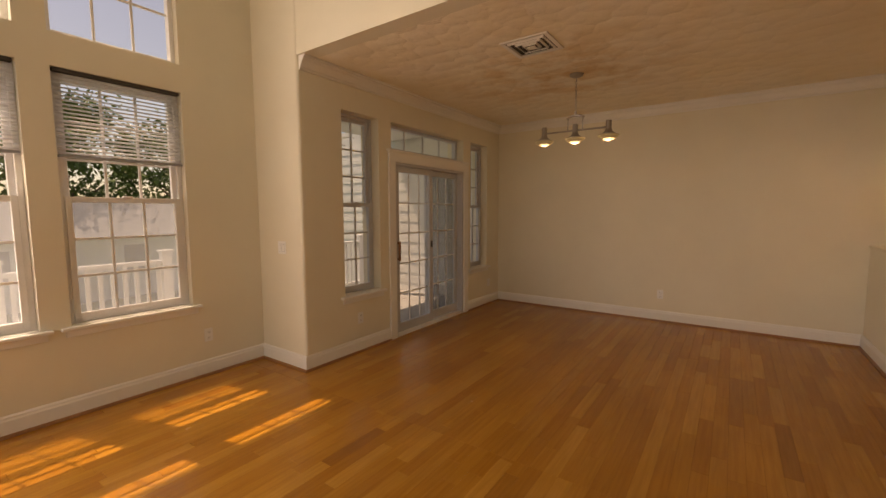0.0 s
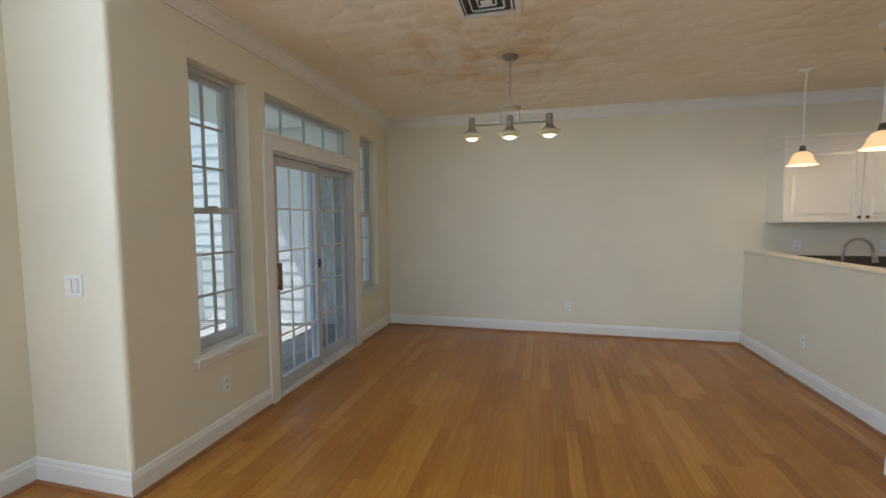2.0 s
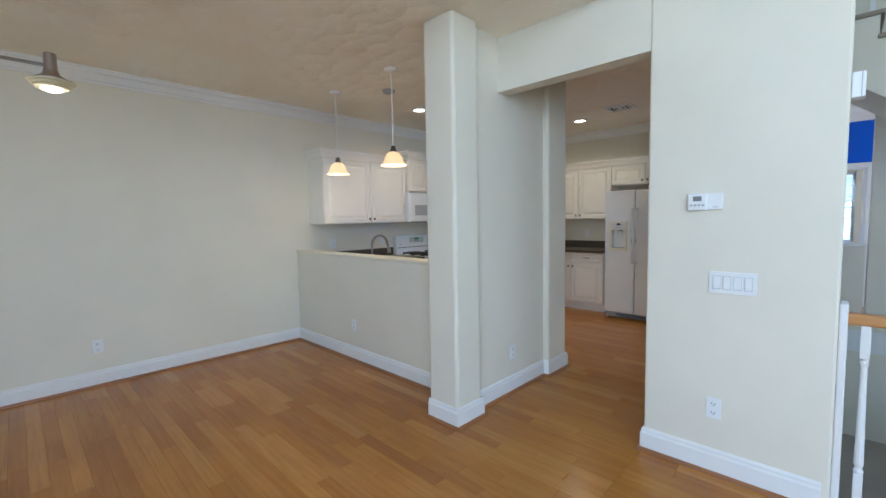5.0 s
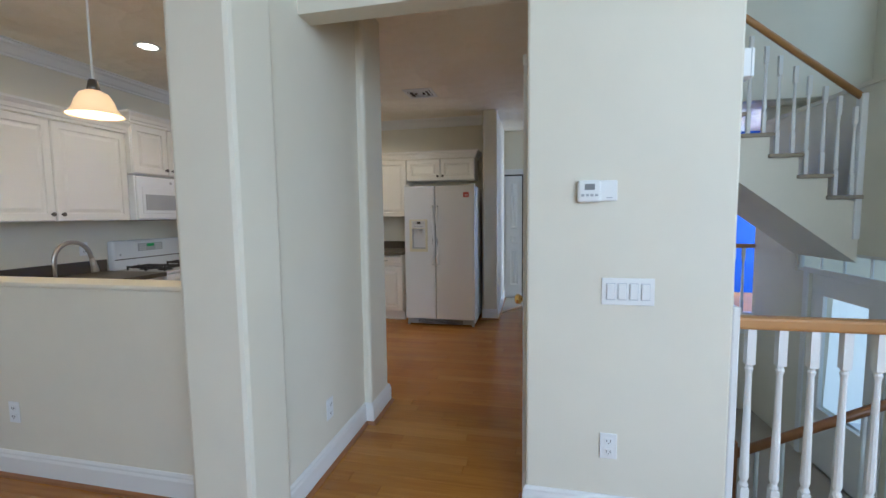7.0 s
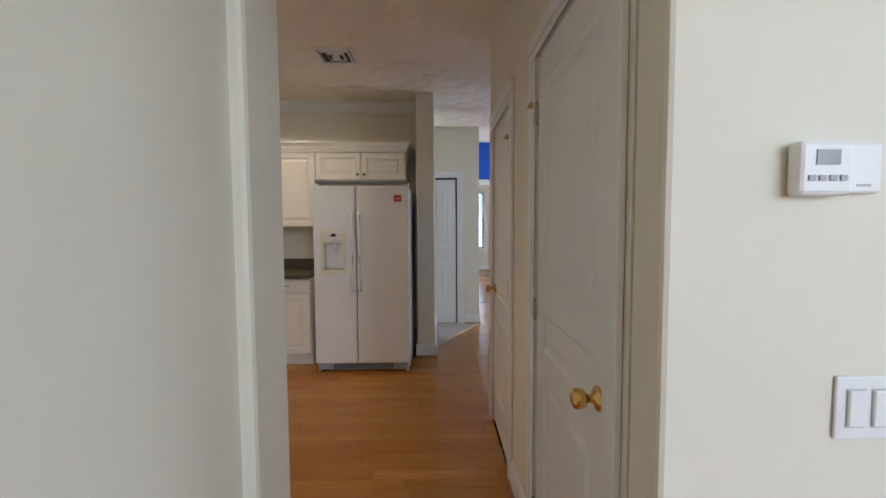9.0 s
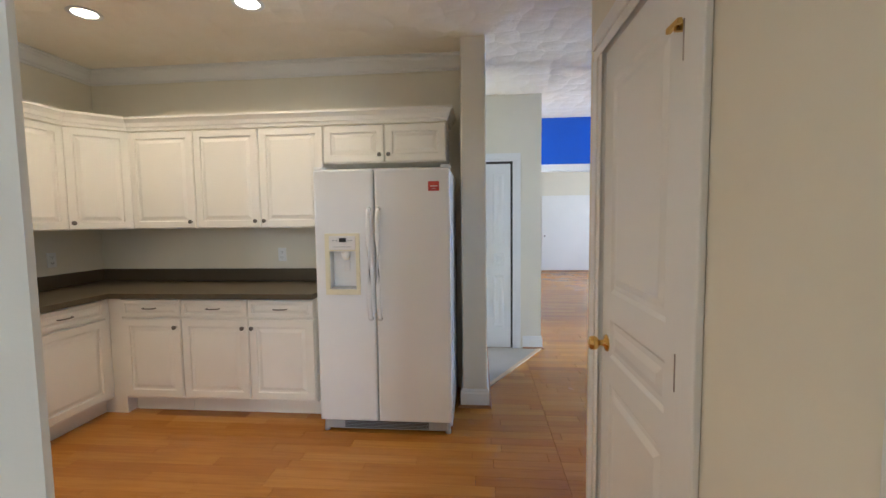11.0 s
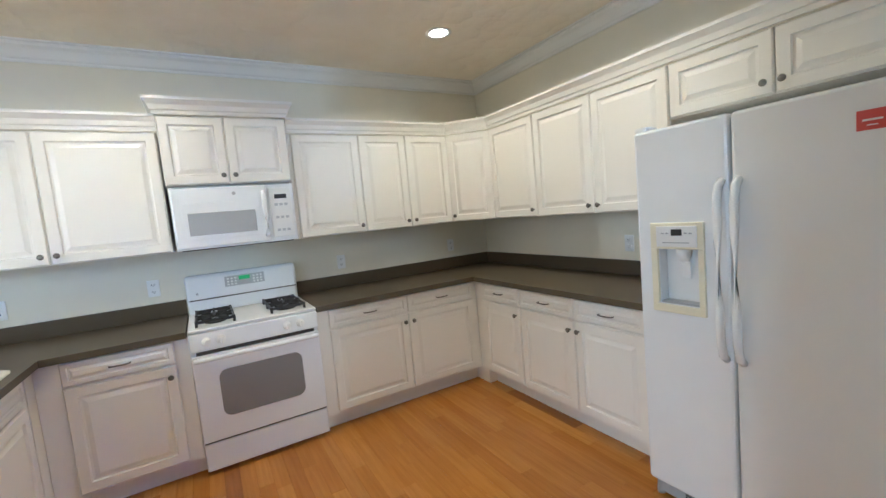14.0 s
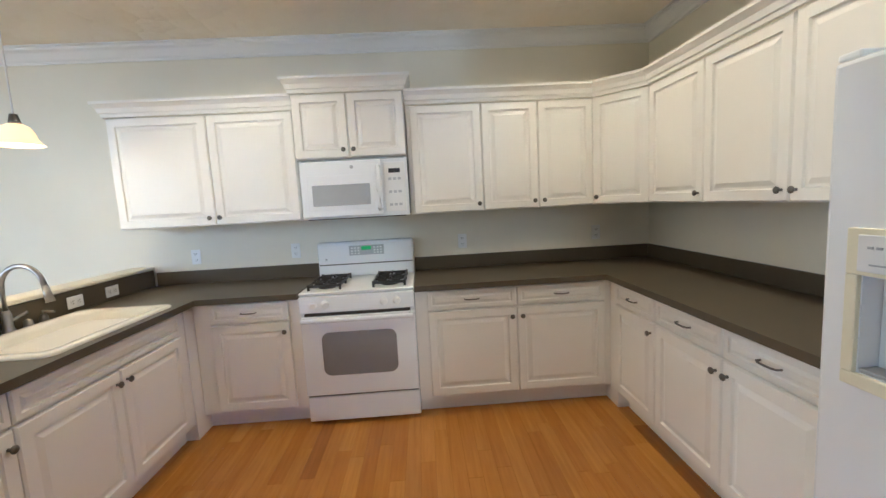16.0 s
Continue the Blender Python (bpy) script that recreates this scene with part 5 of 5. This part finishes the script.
# front door with its glass, transom and sidelight
fd = tagged(new("front_door"), "white front door with large glass panel seen down the stairwell", "door", kind="structure")
fd.matrix_basis = pose(4.85, -0.622, -1.32, 0, 0, 180)
part("leaf", boxes((0.02, 0.2, 0.02, 0.06, 0.0, 2.03), (0.8, 0.98, 0.02, 0.06, 0.0, 2.03), (0.2, 0.8, 0.02, 0.06, 0.0, 0.62), (0.2, 0.8, 0.02, 0.06, 1.82, 2.03)), WHITE, fd)
glass_pane(fd, 0.2, 0.8, 0.62, 1.82, 0.04)
part("casing", boxes((-0.07, 0.0, -0.018, 0, 0, 2.04), (1.0, 1.07, -0.018, 0, 0, 2.04), (-0.07, 1.07, -0.018, 0, 2.04, 2.1)), WHITE, fd)
door_knob(fd, 0.92, 0.95, 0.02)
tr = tagged(new("window_8"), "white transom window over the front door", "window", kind="structure")
tr.matrix_basis = pose(5.1, -0.622, 0.72, 0, 0, 180)
part("window_frame", ring(0.0, 2.05, 0.0, 0.26, 0.02, 0.07, 0.03), WHITE, tr)
part("muntins", pane_grid(bmesh.new(), 0.03, 2.02, 0.03, 0.23, 0.03, 0.05, 6, 1), WHITE, tr)
glass_pane(tr, 0.03, 2.02, 0.03, 0.23, 0.04)
sl = tagged(new("window_9"), "narrow white sidelight beside the front door", "window", kind="structure")
sl.matrix_basis = pose(3.62, -0.622, -1.1, 0, 0, 180)
part("window_frame", ring(0.0, 0.42, 0.0, 1.82, 0.02, 0.07, 0.05), WHITE, sl)
part("muntins", pane_grid(bmesh.new(), 0.05, 0.37, 0.05, 1.77, 0.03, 0.05, 1, 5), WHITE, sl)
glass_pane(sl, 0.05, 0.37, 0.05, 1.77, 0.04)
aw = tagged(new("window_10"), "white arched window high over the entry", "window", kind="structure")
aw.matrix_basis = pose(5.2, -1.5, 2.9, 0, 0, 180)
bm = ring(0.0, 1.6, 0.0, 0.8, 0.02, 0.08, 0.06)
arc = [(0.8 - 0.77 * math.cos(radians(a)), 0.05, 0.76 + 0.72 * math.sin(radians(a))) for a in range(0, 181, 12)]
tube(bm, arc, 0.035, 8)
for a in (45, 90, 135):
    rod(bm, (0.8, 0.05, 0.78), (0.8 - 0.76 * math.cos(radians(a)), 0.05, 0.76 + 0.72 * math.sin(radians(a))), 0.012, seg=6)
part("window_frame", bm, WHITE, aw)
part("muntins", pane_grid(bmesh.new(), 0.06, 1.54, 0.06, 0.74, 0.04, 0.06, 3, 1), WHITE, aw)
glass_pane(aw, 0.02, 1.58, 0.02, 1.48, 0.06)
sw = window(pose(13.4, 2.2, 0.65, 0, 0, -90), "window_11", 0.9, 1.75, 3, 3, "bright white double-hung window in the far room")
bl = thing("window_blind", pose(13.4, 2.2, 0.7, 0, 0, -90), "pale lowered horizontal blind in the far room", "blind")
for q in range(30):
    bm = boxes((0.04, 0.86, -0.02, 0.02, -0.001, 0.001))
    bmesh.ops.transform(bm, matrix=pose(0, 0.03, 0.05 + q * 0.052, 25, 0, 0), verts=bm.verts[:])
    part("slat", bm, SLAT, bl)

# ---- outdoors ----
structure("ground", boxes((-400, 400, -400, 400, -1.7, -1.5)), GRASS, "mown lawn reaching the horizon", "ground")
# sunlit pale slab added outside so the transom glass looks bright
structure("front_walk", boxes((1.0, 8.5, -22.0, -1.7, -1.5, -1.46)), CONCRETE, "pale slab added outside to brighten the front door's transom", "pavement")
deck = tagged(new("deck"), "grey wooden deck outside the windows", "deck", kind="structure")
part("joists", boxes((-5.75, -3.8, -3.5, 2.6, -1.5, -0.16), (-6.2, -3.1, 2.6, 6.3, -1.5, -0.16)), DECK, deck)
me = mesh_of("deck_board", boxes((-0.067, 0.067, -2.4, 2.4, -0.014, 0.014)), DECK)
for k in range(21):
    x = -3.16 - k * 0.142
    for y in ((0.2, 4.0) if x < -3.85 else (4.9,)):
        ob = new("deck_board", me)
        ob.parent = deck
        ob.location = (x, y if y != 4.0 else 5.02, -0.142)
        if x >= -3.85:
            ob.scale = (1, 0.5, 1)
def deck_run(name, x, y0, y1, label):
    rl = thing(name, pose(x, 0, -0.128), label, "railing")
    part("top_rail", boxes((-0.045, 0.045, y0, y1, 0.92, 0.97), bevel=0.01), VINYL, rl)
    part("bottom_rail", boxes((-0.03, 0.03, y0, y1, 0.10, 0.15), bevel=0.008), VINYL, rl)
    pm = mesh_of("post", boxes((-0.055, 0.055, -0.055, 0.055, 0, 1.06), (-0.07, 0.07, -0.07, 0.07, 1.06, 1.09), bevel=0.006), VINYL)
    n = max(1, round((y1 - y0) / 1.5))
    for k in range(n + 1):
        ob = new("post", pm)
        ob.parent = rl
        ob.location = (0, y0 + (y1 - y0) * k / n, 0)
    bmesh_b = mesh_of("picket", boxes((-0.016, 0.016, -0.02, 0.02, 0.15, 0.92)), VINYL)
    for k in range(int((y1 - y0) / 0.115)):
        ob = new("picket", bmesh_b)
        ob.parent = rl
        ob.location = (0, y0 + 0.06 + k * 0.115, 0)
    return rl


deck_run("deck_railing", -5.65, -3.4, 2.5, "white vinyl picket railing round the deck")
deck_run("deck_railing", -6.1, 2.9, 6.2, "white vinyl picket railing of the porch")
for y in (2.8, 6.1):
    solid("porch_post", boxes((-5.38, -5.22, y - 0.08, y + 0.08, -0.128, 2.78), bevel=0.01), VINYL, "square white porch post carrying the porch roof", "post", "porch posts")
pr = tagged(new("porch_roof"), "white boarded porch ceiling under a shingled roof", "roof", kind="structure")
part("soffit", boxes((-5.4, -3.1, 2.69, 6.4, 2.78, 2.84)), SIDING, pr)
part("roof_slab", boxes((-5.5, -3.1, 2.69, 6.5, 2.85, 3.0)), SHEDROOF, pr)
# unseen overhang, its height set to shorten the high windows' sun patch
structure("eave", boxes((-4.3, -3.78, -3.8, 2.6, 4.42, 4.55)), SIDING, "unseen white eave cutting the sun into the high windows", "roof")
fan = thing("porch_fan", pose(-4.7, 4.0, 2.78), "white ceiling fan at rest under the porch roof", "fan")
part("rod", rod(bmesh.new(), (0, 0, -0.3), (0, 0, -0.002), 0.014), VINYL, fan)
part("motor", lathe(bmesh.new(), [(0.0, -0.44), (0.08, -0.43), (0.11, -0.38), (0.10, -0.32), (0.03, -0.29), (0.0, -0.29)]), VINYL, fan, "", True)
for k in range(5):
    bm = boxes((0.1, 0.62, -0.065, 0.065, -0.368, -0.36))
    bmesh.ops.transform(bm, matrix=pose(0, 0, 0, 0, 0, 72 * k + 20) @ pose(0, 0, 0, 4, 0, 0), verts=bm.verts[:])
    part("blade", bm, VINYL, fan)

# house wing beyond the patio door, clad in lapped boards
wing = tagged(new("house_wing"), "pale lapped siding wall beyond the porch", "wall", kind="structure")
part("core", boxes((-7.2, -3.12, 6.46, 6.6, -1.5, 3.1)), SIDING, wing)
bm = boxes((-2.05, 2.05, -0.012, 0.0, 0, 0.205))
for v in bm.verts:
    if v.co.z > 0.1 and v.co.y < -0.006:
        v.co.y = -0.003
me = mesh_of("siding_board", bm, SIDING)
for k in range(15):
    ob = new("siding_board", me)
    ob.parent = wing
    ob.location = (-5.17, 6.459, -0.15 + k * 0.198)

shed = thing("neighbour_house", pose(-17.0, 7.0, -1.5), "low grey neighbouring house behind the deck", "house")
part("wall", boxes((-3, 0, -7, 5, 0, 2.2)), SIDING, shed)
bm = bmesh.new()
v = [bm.verts.new(c) for c in ((0.5, -7.4, 2.1), (0.5, 5.4, 2.1), (-1.5, 5.4, 3.3), (-1.5, -7.4, 3.3), (-3.5, -7.4, 2.1), (-3.5, 5.4, 2.1))]
for q in ((0, 1, 2, 3), (3, 2, 5, 4), (0, 3, 4), (1, 5, 2), (0, 4, 5, 1)):
    bm.faces.new([v[i] for i in q])
bmesh.ops.recalc_face_normals(bm, faces=bm.faces[:])
part("roof", bm, SHEDROOF, shed, "grey shingled roof")
for y in (-5, -1.5, 2):
    w = part("window", boxes((-0.02, 0.03, y, y + 0.9, 0.8, 1.9)), VINYL, shed, "white framed window")
    part("pane", boxes((0.028, 0.036, y + 0.08, y + 0.82, 0.88, 1.82)), DARKGLASS, w)


def leaf_cloud(rng, n, rx, rz, zc, size):
    """A crown of many small leaves in uneven clumps."""
    verts, faces = [], []
    clumps = []
    for _ in range(26):
        a, h = rng.uniform(0, 6.283), rng.uniform(-1, 1)
        r = math.sqrt(max(0.0, 1 - h * h)) * rng.uniform(0.45, 1.0)
        clumps.append((Vector((rx * r * math.cos(a), rx * r * math.sin(a), zc + rz * h * 0.9)), rng.uniform(0.22, 0.5) * rx))
    for k in range(n):
        c, s = clumps[k % len(clumps)]
        p = c + Vector((rng.gauss(0, 0.45), rng.gauss(0, 0.45), rng.gauss(0, 0.36))) * s
        q = Euler((rng.uniform(-1.2, 1.2), rng.uniform(-1.2, 1.2), rng.uniform(0, 6.28))).to_matrix()
        b = len(verts)
        for u, w in ((-1, 0), (0, -0.45), (1, 0), (0, 0.45)):
            verts.append(p + q @ Vector((u * size, w * size, 0)))
        faces.append((b, b + 1, b + 2, b + 3))
    me = bpy.data.meshes.new("crown")
    me.from_pydata(verts, [], faces)
    me.materials.append(LEAF)
    return me


def tree(rng, x, y, h, rx):
    t = thing("tree", pose(x, y, -1.5), "leafy green tree behind the deck", "tree", "trees behind the deck")
    bm = tube(bmesh.new(), [(0, 0, 0), (0.06, 0.03, h * 0.3), (0.0, 0.1, h * 0.6)], h * 0.022, 9)
    for k in range(7):
        a = k * 0.9
        z = h * (0.28 + 0.045 * k)
        rod(bm, (0.03, 0.05, z), (rx * 0.65 * math.cos(a), rx * 0.65 * math.sin(a), z + h * 0.2), h * 0.011, h * 0.003, 6)
    part("trunk", bm, BARK, t)
    ob = new("crown", leaf_cloud(rng, 7000, rx, h * 0.33, h * 0.62, 0.085 if rx < 2 else 0.13))
    ob.parent = t
    return t


rng = random.Random(5)
for x, y, h, r in ((-21.5, 5.0, 7.6, 2.9), (-22.0, 9.5, 7.2, 2.8), (-22.5, 0.5, 7.0, 2.8), (-21.0, 13.5, 7.4, 2.7), (-9.5, 6.2, 4.6, 1.3)):
    tree(rng, x, y, h, r)

# ---- floor planks, last ----
PLANK_W = 0.083
LENGTHS = (0.45, 0.7, 0.95, 1.25)


def plank_mesh(length):
    w, b = PLANK_W / 2 - 0.0002, 0.0009
    bm = boxes((-w, w, 0.0006, length - 0.0006, -0.019, 0.0))
    es = [e for e in bm.edges if all(v.co.z > -0.001 for v in e.verts)]
    bmesh.ops.bevel(bm, geom=es, offset=b, segments=1, affect="EDGES")
    return mesh_of("plank", bm, PLANK)


plank_meshes = {n: plank_mesh(n) for n in LENGTHS}
AREAS = [(-3.6, 1.62, -3.0, 2.36), (-3.6, -2.94, 2.36, 2.53), (-2.94, 1.28, 2.36, 6.2), (1.28, 5.45, 2.36, 6.2), (3.66, 6.55, 1.5, 2.36), (5.45, 6.55, 2.36, 2.77), (6.55, 7.77, 1.3, 2.16), (7.77, 13.4, -1.6, 3.2)]
verts, faces, count = [], [], 0
for x0, x1, y0, y1 in AREAS:
    k = math.floor(x0 / PLANK_W)
    while k * PLANK_W < x1:
        xc = (k + 0.5) * PLANK_W
        k += 1
        y = y0 - rng.uniform(0, 0.9)
        while y < y1:
            n = rng.choice(LENGTHS)
            near = -1.75 < xc < 0.2 and 1.9 < y and y + n < 5.4 or 2.9 < xc < 4.6 and 3.3 < y and y + n < 5.6
            if near and count < 298 and x0 < xc - PLANK_W / 2 and xc + PLANK_W / 2 < x1 and y >= y0 and y + n <= y1:
                ob = new("plank", plank_meshes[n])
                ob.parent = floor
                ob.location = (xc, y, 0.0)
                count += 1
            else:
                a, b = max(y, y0) + 0.0006, min(y + n, y1) - 0.0006
                p, q = max(xc - PLANK_W / 2, x0) + 0.0002, min(xc + PLANK_W / 2, x1) - 0.0002
                if b > a and q > p:
                    e, i = 0.0009, len(verts)
                    verts += [(p, a, -0.019), (q, a, -0.019), (q, b, -0.019), (p, b, -0.019), (p, a, -e), (q, a, -e), (q, b, -e), (p, b, -e),
                              (p + e, a + e, 0), (q - e, a + e, 0), (q - e, b - e, 0), (p + e, b - e, 0)]
                    for m in (0, 4):
                        faces += [(i + m + j, i + m + (j + 1) % 4, i + m + 4 + (j + 1) % 4, i + m + 4 + j) for j in range(4)]
                    faces.append((i + 8, i + 9, i + 10, i + 11))
            y += n
me = bpy.data.meshes.new("planks")
me.from_pydata(verts, [], faces)
me.materials.append(PLANK_JOINED)
rest = new("planks", me)
rest.parent = floor
tagged(rest, kind="stuff")
